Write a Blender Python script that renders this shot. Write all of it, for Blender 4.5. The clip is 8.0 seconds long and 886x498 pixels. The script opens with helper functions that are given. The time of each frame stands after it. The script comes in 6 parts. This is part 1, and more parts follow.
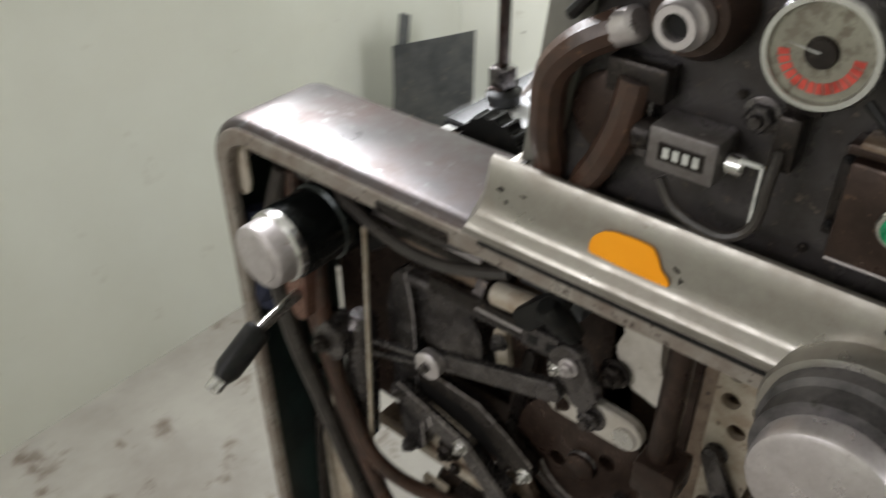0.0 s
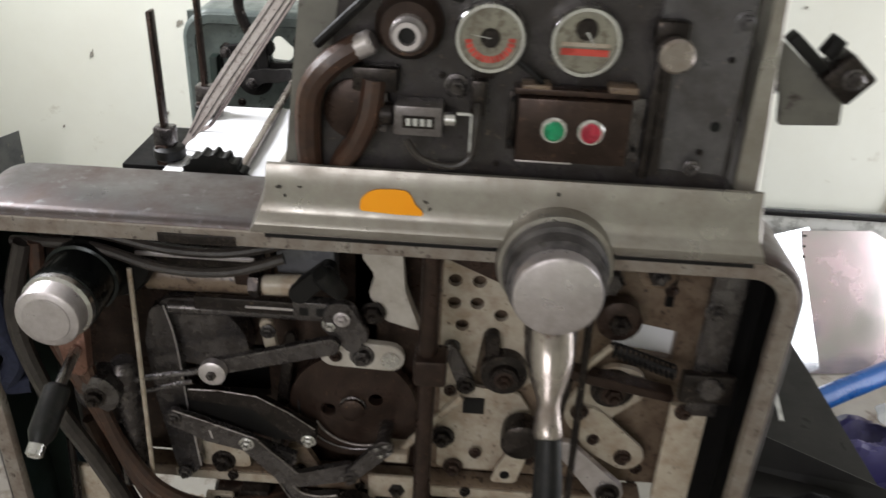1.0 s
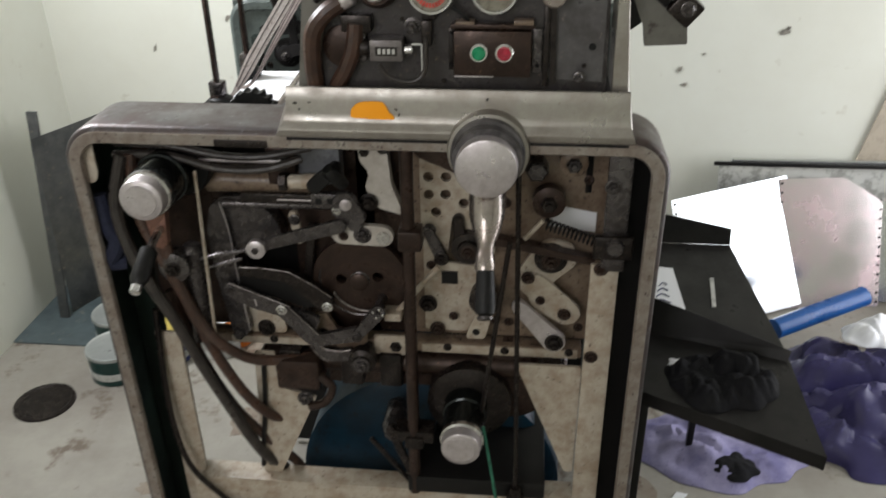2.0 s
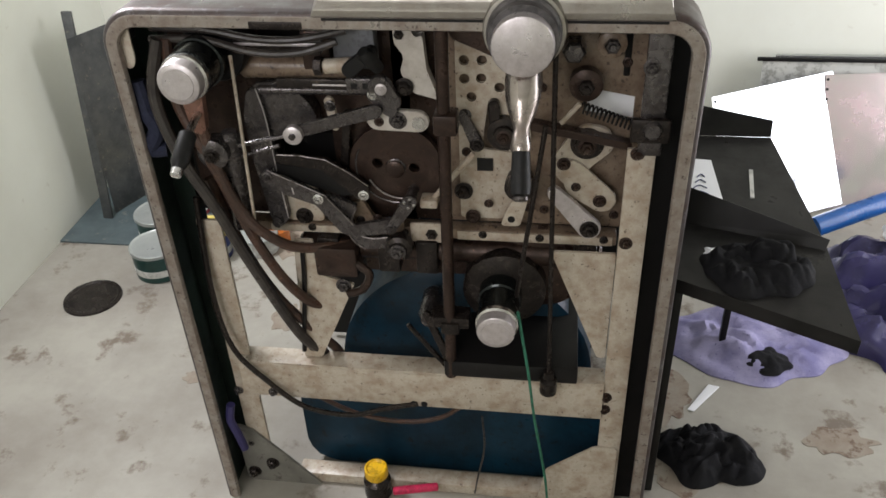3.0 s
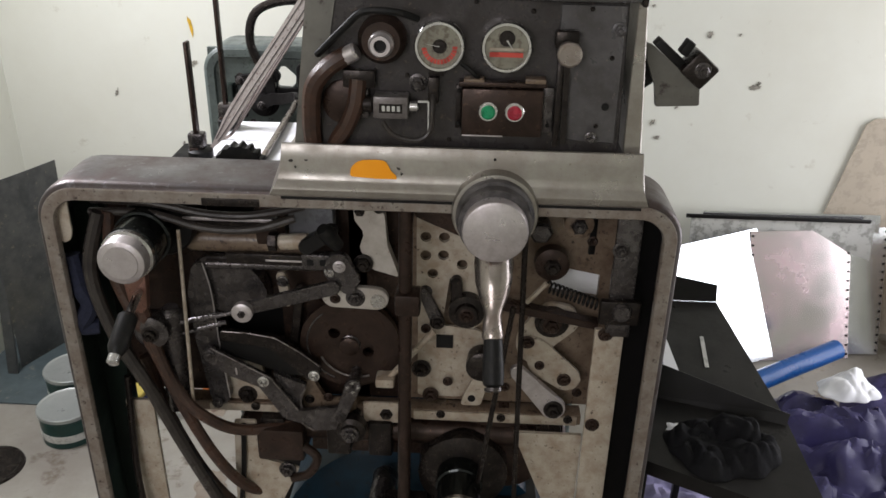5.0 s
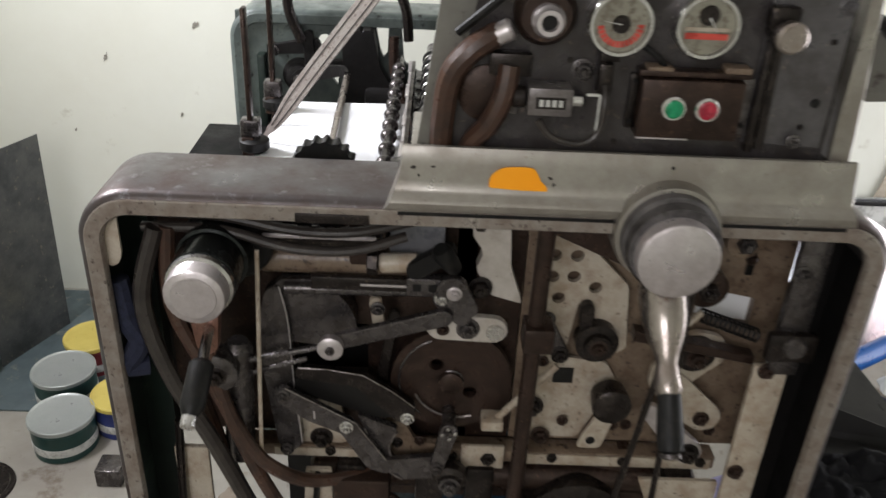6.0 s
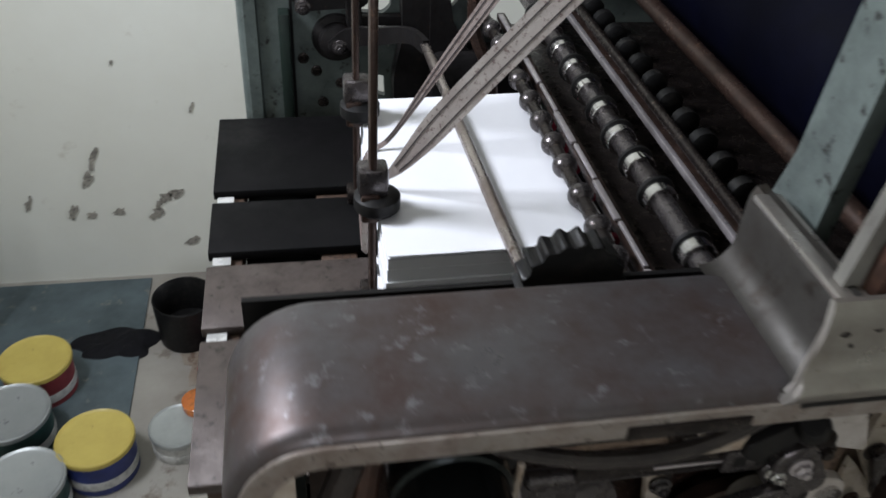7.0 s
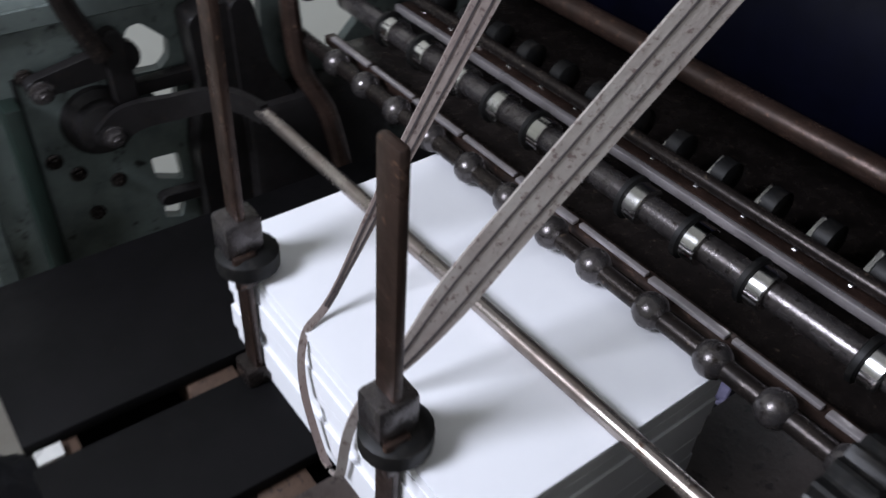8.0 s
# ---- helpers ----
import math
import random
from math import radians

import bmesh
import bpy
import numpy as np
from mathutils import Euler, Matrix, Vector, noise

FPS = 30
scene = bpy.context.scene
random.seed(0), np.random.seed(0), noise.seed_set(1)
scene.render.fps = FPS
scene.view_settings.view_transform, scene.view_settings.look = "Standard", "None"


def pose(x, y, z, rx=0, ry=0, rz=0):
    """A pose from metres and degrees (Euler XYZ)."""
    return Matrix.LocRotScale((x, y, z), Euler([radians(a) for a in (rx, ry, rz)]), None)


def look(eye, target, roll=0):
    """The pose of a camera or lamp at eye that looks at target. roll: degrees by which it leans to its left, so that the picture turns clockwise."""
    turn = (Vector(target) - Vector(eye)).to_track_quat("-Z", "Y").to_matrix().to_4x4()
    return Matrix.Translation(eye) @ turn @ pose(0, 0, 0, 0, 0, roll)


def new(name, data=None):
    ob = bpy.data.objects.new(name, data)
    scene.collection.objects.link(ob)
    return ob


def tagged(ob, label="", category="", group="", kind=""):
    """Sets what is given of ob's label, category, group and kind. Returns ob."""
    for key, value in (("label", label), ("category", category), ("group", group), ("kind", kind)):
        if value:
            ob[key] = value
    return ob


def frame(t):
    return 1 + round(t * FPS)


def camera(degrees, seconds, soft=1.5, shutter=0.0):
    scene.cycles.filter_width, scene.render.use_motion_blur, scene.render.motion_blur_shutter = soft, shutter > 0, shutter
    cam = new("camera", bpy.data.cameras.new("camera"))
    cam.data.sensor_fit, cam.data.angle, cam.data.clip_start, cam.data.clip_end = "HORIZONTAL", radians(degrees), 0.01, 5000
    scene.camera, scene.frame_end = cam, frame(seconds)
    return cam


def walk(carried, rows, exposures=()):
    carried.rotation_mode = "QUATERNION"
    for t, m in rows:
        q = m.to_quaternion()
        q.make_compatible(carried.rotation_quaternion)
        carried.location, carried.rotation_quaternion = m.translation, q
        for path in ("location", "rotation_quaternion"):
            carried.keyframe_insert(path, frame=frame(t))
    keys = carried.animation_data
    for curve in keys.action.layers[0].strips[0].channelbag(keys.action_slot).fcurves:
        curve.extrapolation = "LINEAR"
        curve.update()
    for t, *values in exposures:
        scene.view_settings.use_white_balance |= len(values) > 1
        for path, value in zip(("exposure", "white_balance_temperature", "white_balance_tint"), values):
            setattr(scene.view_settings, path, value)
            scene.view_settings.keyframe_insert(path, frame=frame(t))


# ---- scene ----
cam = camera(56.0, 8.0, shutter=0.35)
PATH = [
    (0, (0.224, -0.429, 1.470), (-0.824, 0.819, 0.309), -0.4),
    (0.5, (0.145, -0.480, 1.469), (-0.393, 1.154, 0.449), 2.4),
    (0.7, (0.122, -0.575, 1.476), (-0.195, 1.129, 0.489), 2.6),
    (0.9, (0.089, -0.686, 1.490), (-0.017, 1.051, 0.507), 2.4),
    (1, (0.105, -0.726, 1.497), (0.043, 1.019, 0.521), 2.7),
    (1.5, (0.216, -0.929, 1.526), (0.178, 0.849, 0.612), 1.6),
    (2, (0.243, -1.100, 1.535), (0.055, 0.639, 0.564), -0.9),
    (2.2, (0.238, -1.109, 1.531), (0.015, 0.598, 0.513), -2.0),
    (3.3, (0.246, -1.135, 1.495), (-0.020, 0.477, 0.342), -2.5),
    (3.5, (0.245, -1.127, 1.502), (-0.013, 0.499, 0.366), -2.3),
    (4, (0.240, -1.116, 1.539), (0.012, 0.610, 0.554), -1.5),
    (4.2, (0.232, -1.102, 1.558), (0.021, 0.642, 0.603), -1.4),
    (5.3, (0.091, -1.000, 1.526), (0.094, 0.800, 0.654), 1.9),
    (5.5, (0.030, -0.967, 1.522), (0.070, 0.826, 0.638), 2.2),
    (6, (-0.070, -0.800, 1.492), (-0.025, 0.952, 0.529), 2.9),
    (6.5, (-0.224, -0.510, 1.505), (-0.057, 1.134, 0.378), 2.9),
    (7, (-0.394, -0.304, 1.467), (-0.064, 1.255, 0.258), 3.9),
    (7.2, (-0.421, -0.230, 1.453), (0.014, 1.303, 0.242), 2.8),
    (7.5, (-0.446, -0.106, 1.421), (0.162, 1.386, 0.237), 2.5),
    (7.8, (-0.470, 0.027, 1.419), (0.323, 1.357, 0.163), 3.4),
    (8, (-0.493, 0.104, 1.412), (0.476, 1.287, 0.123), 4.1),
]
walk(cam, [(t, look(eye, target, roll)) for t, eye, target, roll in PATH],
     exposures=[(0.0, -0.10, 6450, 12), (0.5, -0.25, 6450, 13), (1.0, -0.18, 6450, 14), (1.5, -0.38, 6450, 13), (2.0, -0.3, 6450, 12), (3.5, 0.20, 6450, 15), (4.2, -0.06, 6400, 15), (5.5, -0.5, 6450, 17), (6.0, -0.24, 6450, 15), (6.5, -0.62, 6150, 11), (7.0, -0.82, 6050, 14), (7.5, -1.18, 5950, 16), (8.0, -1.15, 5900, 17)])

# ---- light ----
world = bpy.data.worlds.new("world")
scene.world = world
world.use_nodes = True
wn = world.node_tree.nodes
sky = wn.new("ShaderNodeTexSky")
sky.sky_type = "NISHITA"
sky.sun_disc = False
sky.sun_elevation, sky.sun_rotation = radians(42), radians(200)
world.node_tree.links.new(sky.outputs[0], wn["Background"].inputs[0])
wn["Background"].inputs[1].default_value = 0.12


def area(name, eye, target, sx, sy, watts, colour):
    data = bpy.data.lights.new(name, "AREA")
    data.shape, data.size, data.size_y, data.energy, data.color = "RECTANGLE", sx, sy, watts, colour
    ob = new(name, data)
    ob.matrix_world = look(eye, target)
    return ob


# daylight in the window of the left wall and the open doorway of the right wall
area("window_light", (-1.33, 0.58, 1.98), (0.0, 0.42, 0.95), 0.44, 0.42, 54, (0.96, 0.98, 1.0))
area("doorway_light", (2.56, 0.75, 1.05), (0.5, 0.9, 0.8), 1.2, 1.95, 50, (0.98, 0.99, 1.0))
# unseen front window, added as fill for the press's front faces
area("front_fill_light", (-0.75, -2.36, 1.95), (-0.3, 1.2, 0.8), 1.2, 0.9, 22, (1.0, 0.98, 0.95))

# ---- materials ----
def mat(name, c1, c2=None, c3=None, rough=0.5, metal=0.0, scale=8.0, fine=60.0, bump=0.1, spot=0.5, coat=0.0, rvar=0.15, per_object=0.0, spec=0.4):
    """Procedural surface: c1 mottled with c2 at a broad scale and specked with c3 at a fine one, with roughness and bump that vary."""
    m = bpy.data.materials.new(name)
    m.use_nodes = True
    n, l = m.node_tree.nodes, m.node_tree.links
    b = n["Principled BSDF"]
    b.inputs["Metallic"].default_value = metal
    b.inputs["Coat Weight"].default_value = coat
    b.inputs["Specular IOR Level"].default_value = spec
    c2, c3 = c2 or tuple(v * 0.75 for v in c1), c3 or tuple(v * 0.6 for v in c1)
    co = n.new("ShaderNodeTexCoord")
    big, small = n.new("ShaderNodeTexNoise"), n.new("ShaderNodeTexNoise")
    for t, s in ((big, scale), (small, fine)):
        l.new(co.outputs["Object"], t.inputs["Vector"])
        t.inputs["Scale"].default_value, t.inputs["Detail"].default_value, t.inputs["Roughness"].default_value = s, 8, 0.66
    r1, r2 = n.new("ShaderNodeValToRGB"), n.new("ShaderNodeValToRGB")
    r1.color_ramp.elements[0].position, r1.color_ramp.elements[1].position = 0.38, 0.64
    r1.color_ramp.elements[0].color, r1.color_ramp.elements[1].color = (*c1, 1), (*c2, 1)
    r2.color_ramp.elements[0].position, r2.color_ramp.elements[1].position = spot, min(spot + 0.09, 1)
    r2.color_ramp.elements[0].color, r2.color_ramp.elements[1].color = (0, 0, 0, 1), (1, 1, 1, 1)
    l.new(big.outputs["Fac"], r1.inputs["Fac"])
    l.new(small.outputs["Fac"], r2.inputs["Fac"])
    mix = n.new("ShaderNodeMix")
    mix.data_type = "RGBA"
    l.new(r2.outputs["Color"], mix.inputs["Factor"])
    l.new(r1.outputs["Color"], mix.inputs[6])
    mix.inputs[7].default_value = (*c3, 1)
    out = mix.outputs[2]
    if per_object:
        info, hsv, mp = n.new("ShaderNodeObjectInfo"), n.new("ShaderNodeHueSaturation"), n.new("ShaderNodeMapRange")
        l.new(info.outputs["Random"], mp.inputs["Value"])
        mp.inputs["To Min"].default_value, mp.inputs["To Max"].default_value = 1 - per_object, 1 + per_object
        l.new(mp.outputs["Result"], hsv.inputs["Value"])
        l.new(out, hsv.inputs["Color"])
        out = hsv.outputs["Color"]
    l.new(out, b.inputs["Base Color"])
    rr = n.new("ShaderNodeMapRange")
    l.new(big.outputs["Fac"], rr.inputs["Value"])
    rr.inputs["From Min"].default_value, rr.inputs["From Max"].default_value = 0.3, 0.7
    rr.inputs["To Min"].default_value, rr.inputs["To Max"].default_value = max(rough - rvar, 0.03), min(rough + rvar, 1)
    l.new(rr.outputs["Result"], b.inputs["Roughness"])
    if bump:
        bp = n.new("ShaderNodeBump")
        bp.inputs["Strength"].default_value, bp.inputs["Distance"].default_value = bump, 0.004
        l.new(small.outputs["Fac"], bp.inputs["Height"])
        l.new(bp.outputs["Normal"], b.inputs["Normal"])
    return m


WALL = mat("wall_paint", (0.735, 0.745, 0.67), (0.69, 0.69, 0.61), (0.58, 0.565, 0.485), rough=0.8, scale=1.6, fine=11, bump=0.06, spot=0.63)
CEIL = mat("ceiling_paint", (0.74, 0.735, 0.70), (0.68, 0.67, 0.63), rough=0.85, scale=2, fine=30)
FLOOR = mat("concrete_floor", (0.335, 0.32, 0.28), (0.24, 0.22, 0.19), (0.15, 0.12, 0.095), rough=0.6, scale=2.4, fine=9, bump=0.14, spot=0.57)
STEEL = mat("worn_steel", (0.105, 0.100, 0.103), (0.066, 0.044, 0.038), (0.165, 0.16, 0.165), rough=0.40, metal=0.65, scale=11, fine=60, bump=0.06, spot=0.58, rvar=0.14, spec=0.3)
LIDM = mat("satin_aluminium", (0.385, 0.365, 0.335), (0.29, 0.265, 0.235), (0.17, 0.14, 0.115), rough=0.36, metal=0.8, scale=22, fine=90, bump=0.05, spot=0.64)
CHROME = mat("dull_chrome", (0.66, 0.65, 0.64), (0.55, 0.54, 0.53), (0.4, 0.38, 0.36), rough=0.22, metal=1.0, scale=20, fine=90, bump=0.02, spot=0.66)
KNOBFACE = mat("brushed_knob_face", (0.60, 0.56, 0.57), (0.47, 0.43, 0.43), (0.26, 0.22, 0.21), rough=0.38, metal=0.75, scale=60, fine=240, bump=0.06, spot=0.66)
CREAM = mat("oily_cream_paint", (0.22, 0.165, 0.12), (0.115, 0.075, 0.05), (0.04, 0.025, 0.018), rough=0.33, scale=34, fine=110, bump=0.1, spot=0.56)
CREAM2 = mat("cream_paint", (0.47, 0.42, 0.35), (0.32, 0.25, 0.185), (0.07, 0.042, 0.028), rough=0.36, scale=34, fine=120, bump=0.08, spot=0.60)
RIM = mat("chipped_rim_paint", (0.31, 0.28, 0.25), (0.20, 0.155, 0.13), (0.06, 0.04, 0.034), rough=0.38, metal=0.4, scale=30, fine=100, bump=0.1, spot=0.58)
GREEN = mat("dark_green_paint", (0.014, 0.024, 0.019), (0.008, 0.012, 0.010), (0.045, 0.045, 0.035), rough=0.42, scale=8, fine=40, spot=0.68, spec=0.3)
FARGREEN = mat("grey_green_paint", (0.115, 0.138, 0.128), (0.062, 0.076, 0.071), (0.010, 0.009, 0.008), rough=0.40, scale=18, fine=60, bump=0.1, spot=0.58)
DARK = mat("oily_dark_steel", (0.036, 0.029, 0.026), (0.014, 0.011, 0.010), (0.11, 0.082, 0.062), rough=0.30, metal=0.6, scale=50, fine=160, bump=0.12, spot=0.60)
BROWN = mat("rust_brown_steel", (0.054, 0.033, 0.026), (0.026, 0.016, 0.012), (0.13, 0.075, 0.05), rough=0.34, metal=0.5, scale=42, fine=150, bump=0.12, spot=0.60)
GREYARM = mat("grey_lever_steel", (0.125, 0.115, 0.115), (0.062, 0.054, 0.052), (0.026, 0.019, 0.016), rough=0.27, metal=0.75, scale=50, fine=150, bump=0.1, spot=0.57)
# pale steel for the highlights drawn along edges and the disc's arc
EDGE = mat("edge_highlight_steel", (0.30, 0.27, 0.26), (0.14, 0.12, 0.11), (0.05, 0.04, 0.03), rough=0.42, metal=0.75, scale=70, fine=220, bump=0.1, spot=0.56)
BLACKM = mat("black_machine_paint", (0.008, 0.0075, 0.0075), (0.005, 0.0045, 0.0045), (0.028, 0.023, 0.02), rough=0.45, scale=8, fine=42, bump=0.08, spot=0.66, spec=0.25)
PLATEGREY = mat("grey_black_plate", (0.115, 0.11, 0.115), (0.07, 0.064, 0.064), (0.20, 0.17, 0.15), rough=0.36, metal=0.3, scale=26, fine=120, bump=0.12, spot=0.63)
PANELM = mat("black_panel_paint", (0.060, 0.054, 0.055), (0.028, 0.023, 0.021), (0.14, 0.11, 0.09), rough=0.32, metal=0.3, scale=30, fine=120, bump=0.15, spot=0.61)
RUBBER = mat("black_rubber", (0.006, 0.006, 0.006), (0.004, 0.004, 0.004), (0.012, 0.011, 0.010), rough=0.5, fine=80, bump=0.05, spec=0.25)
HOSE = mat("brown_rubber_hose", (0.066, 0.033, 0.022), (0.034, 0.020, 0.015), (0.15, 0.085, 0.055), rough=0.36, scale=40, fine=120, spot=0.62)
HOSEG = mat("grey_cable", (0.042, 0.035, 0.031), (0.02, 0.016, 0.014), (0.085, 0.072, 0.062), rough=0.36, scale=40, fine=120, spot=0.62)
PAPER = mat("white_paper", (0.86, 0.87, 0.90), (0.83, 0.84, 0.87), (0.80, 0.81, 0.84), rough=0.75, scale=5, fine=60, bump=0.02, spot=0.7)
ORANGE = mat("orange_tape", (1.0, 0.38, 0.0), (1.0, 0.36, 0.0), (0.95, 0.33, 0.0), rough=0.6, scale=10, fine=50, spot=0.75)
BLUE = mat("blue_drum_paint", (0.004, 0.028, 0.052), (0.0022, 0.012, 0.022), (0.006, 0.007, 0.008), rough=0.4, scale=10, fine=50, spot=0.58, spec=0.25)
NAVY = mat("navy_roller", (0.0014, 0.0017, 0.007), (0.0009, 0.001, 0.0035), rough=0.6, scale=6, fine=30, spec=0.06)
PLATE = mat("printing_plate_aluminium", (0.74, 0.76, 0.78), (0.66, 0.68, 0.70), (0.58, 0.60, 0.61), rough=0.20, metal=0.9, scale=4, fine=25, bump=0.01, spot=0.7, rvar=0.06)
PINKP = mat("inked_pink_plate", (0.68, 0.65, 0.65), (0.70, 0.50, 0.55), (0.68, 0.66, 0.65), rough=0.25, metal=0.8, scale=3.0, fine=6, bump=0.01, spot=0.66)
TRAYM = mat("dark_sheet_metal", (0.016, 0.015, 0.0145), (0.010, 0.0095, 0.009), (0.055, 0.046, 0.038), rough=0.38, scale=16, fine=90, bump=0.08, spot=0.66, spec=0.14)
CLOTH = mat("lavender_cloth", (0.32, 0.30, 0.47), (0.17, 0.16, 0.31), (0.12, 0.11, 0.22), rough=0.9, scale=10, fine=120, bump=0.25, spot=0.6)
BAG = mat("purple_plastic_bag", (0.034, 0.029, 0.11), (0.018, 0.015, 0.06), (0.05, 0.045, 0.15), rough=0.5, scale=6, fine=30, bump=0.12, spot=0.60)
RAG = mat("black_oily_rag", (0.006, 0.006, 0.007), (0.009, 0.009, 0.011), (0.018, 0.018, 0.020), rough=0.85, scale=26, fine=70, bump=0.5, spec=0.2, spot=0.64)
BLUETUBE = mat("blue_film_roll", (0.010, 0.085, 0.31), (0.008, 0.07, 0.25), (0.016, 0.11, 0.38), rough=0.3, scale=8, fine=40, spot=0.66)
TINM = mat("tinplate_lid", (0.40, 0.42, 0.41), (0.33, 0.35, 0.34), (0.2, 0.2, 0.19), rough=0.4, metal=0.5, scale=14, fine=40, spot=0.66)
TINGREEN = mat("dark_green_label", (0.012, 0.05, 0.045), (0.01, 0.035, 0.03), (0.2, 0.22, 0.2), rough=0.4, scale=14, fine=40, spot=0.7)
YELLOW = mat("yellow_lid", (0.52, 0.42, 0.10), (0.45, 0.35, 0.08), (0.22, 0.16, 0.05), rough=0.45, scale=12, fine=36, spot=0.64)
REDL = mat("dark_red_label", (0.22, 0.035, 0.04), (0.16, 0.025, 0.03), (0.3, 0.25, 0.22), rough=0.45, scale=12, fine=40, spot=0.68)
BLUEL = mat("blue_label", (0.03, 0.045, 0.18), (0.025, 0.035, 0.12), (0.3, 0.3, 0.32), rough=0.45, scale=12, fine=40, spot=0.66)
WHITEL = mat("white_label", (0.6, 0.6, 0.57), rough=0.5, scale=15)
AMBER = mat("amber_liquid", (0.55, 0.16, 0.02), (0.42, 0.10, 0.015), rough=0.15, scale=20, coat=0.5)
STRAP = mat("woven_grey_strap", (0.36, 0.33, 0.30), (0.26, 0.22, 0.20), (0.15, 0.11, 0.10), rough=0.85, scale=10, fine=220, bump=0.35, spot=0.55)
STRAPB = mat("woven_brown_strap", (0.27, 0.225, 0.205), (0.19, 0.145, 0.13), (0.11, 0.075, 0.066), rough=0.85, scale=10, fine=220, bump=0.35, spot=0.55)
STITCH = mat("dark_strap_stitching", (0.06, 0.05, 0.05), rough=0.9)
WOOD = mat("old_brown_board", (0.23, 0.16, 0.10), (0.16, 0.11, 0.07), (0.08, 0.055, 0.04), rough=0.7, scale=7, fine=40, bump=0.1)
OLDSHEET = mat("stained_steel_sheet", (0.105, 0.108, 0.105), (0.055, 0.058, 0.060), (0.21, 0.19, 0.15), rough=0.45, metal=0.3, scale=14, fine=50, bump=0.08, spot=0.60)
FLOORSHEET = mat("blue_grey_sheet", (0.09, 0.12, 0.13), (0.06, 0.08, 0.085), (0.18, 0.18, 0.16), rough=0.55, scale=7, fine=22, spot=0.6)
DIALM = mat("aged_dial_face", (0.26, 0.25, 0.20), (0.20, 0.19, 0.15), (0.15, 0.13, 0.10), rough=0.3, scale=40, fine=120, bump=0)
REDM = mat("red_dial_paint", (0.62, 0.06, 0.04), (0.55, 0.08, 0.06), rough=0.4, scale=40, bump=0)
GREENB = mat("green_button", (0.01, 0.30, 0.13), (0.01, 0.24, 0.10), rough=0.3, scale=40, bump=0)
REDB = mat("red_button", (0.48, 0.03, 0.06), (0.40, 0.03, 0.05), rough=0.3, scale=40, bump=0)
CAPY = mat("yellow_cap", (0.72, 0.42, 0.01), (0.62, 0.36, 0.01), rough=0.4, scale=20)
PINK = mat("pink_plastic", (0.62, 0.03, 0.10), rough=0.4, scale=20)
CAST = mat("worn_cast_steel", (0.40, 0.36, 0.335), (0.27, 0.225, 0.20), (0.16, 0.11, 0.085), rough=0.28, metal=0.9, scale=22, fine=60, bump=0.03, spot=0.62)
# grime on the lid's ends, darkened further to offset the window's glare
FLANK = mat("grimy_darkened_aluminium", (0.055, 0.052, 0.047), (0.032, 0.028, 0.024), (0.03, 0.025, 0.02), rough=0.5, metal=0.6, scale=14, fine=40, bump=0.05, spot=0.56)
COPPER = mat("worn_copper_paint", (0.24, 0.13, 0.10), (0.15, 0.075, 0.055), (0.06, 0.03, 0.022), rough=0.32, metal=0.6, scale=40, fine=140, spot=0.6)
COUNTERM = mat("grey_counter_case", (0.20, 0.185, 0.185), (0.12, 0.105, 0.10), (0.36, 0.34, 0.33), rough=0.35, metal=0.5, scale=50, fine=180, spot=0.62)
GLOSSDARK = mat("glossy_dark_barrel", (0.030, 0.034, 0.034), (0.016, 0.018, 0.018), (0.09, 0.085, 0.08), rough=0.18, metal=0.8, scale=30, fine=120, bump=0.04, spot=0.66)
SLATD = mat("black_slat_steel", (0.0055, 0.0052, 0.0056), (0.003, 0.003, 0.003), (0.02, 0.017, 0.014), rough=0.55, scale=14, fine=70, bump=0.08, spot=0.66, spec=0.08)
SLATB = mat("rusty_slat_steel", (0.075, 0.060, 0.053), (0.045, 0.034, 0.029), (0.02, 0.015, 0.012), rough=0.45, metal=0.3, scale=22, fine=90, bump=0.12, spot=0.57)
RUSTWOOD = mat("stained_brown_wood", (0.085, 0.052, 0.034), (0.045, 0.027, 0.018), (0.02, 0.013, 0.010), rough=0.7, scale=26, fine=110, bump=0.2, spot=0.56)
OILY = mat("oily_black_iron", (0.012, 0.011, 0.011), (0.006, 0.005, 0.005), (0.03, 0.02, 0.014), rough=0.5, scale=40, fine=120, bump=0.2, spot=0.6, spec=0.2)
SUCKER = mat("dark_red_rubber", (0.38, 0.018, 0.05), (0.28, 0.012, 0.04), rough=0.45, scale=60)
ENDM = mat("grey_beige_paint", (0.17, 0.165, 0.145), (0.12, 0.115, 0.10), (0.05, 0.04, 0.035), rough=0.45, scale=12, fine=36, spot=0.58)
PALE = mat("chipped_white_paint", (0.50, 0.465, 0.42), (0.38, 0.34, 0.295), (0.12, 0.08, 0.06), rough=0.4, scale=30, fine=90, bump=0.08, spot=0.63)
BLUEGREY = mat("blue_grey_panel", (0.19, 0.195, 0.21), (0.14, 0.14, 0.15), rough=0.45, scale=14, fine=60)
TWINE = mat("green_twine", (0.03, 0.16, 0.10), rough=0.8, scale=40)
GLASS = bpy.data.materials.new("dial_glass")
GLASS.use_nodes = True
gb = GLASS.node_tree.nodes["Principled BSDF"]
gb.inputs["Transmission Weight"].default_value, gb.inputs["Roughness"].default_value, gb.inputs["IOR"].default_value = 1.0, 0.05, 1.3


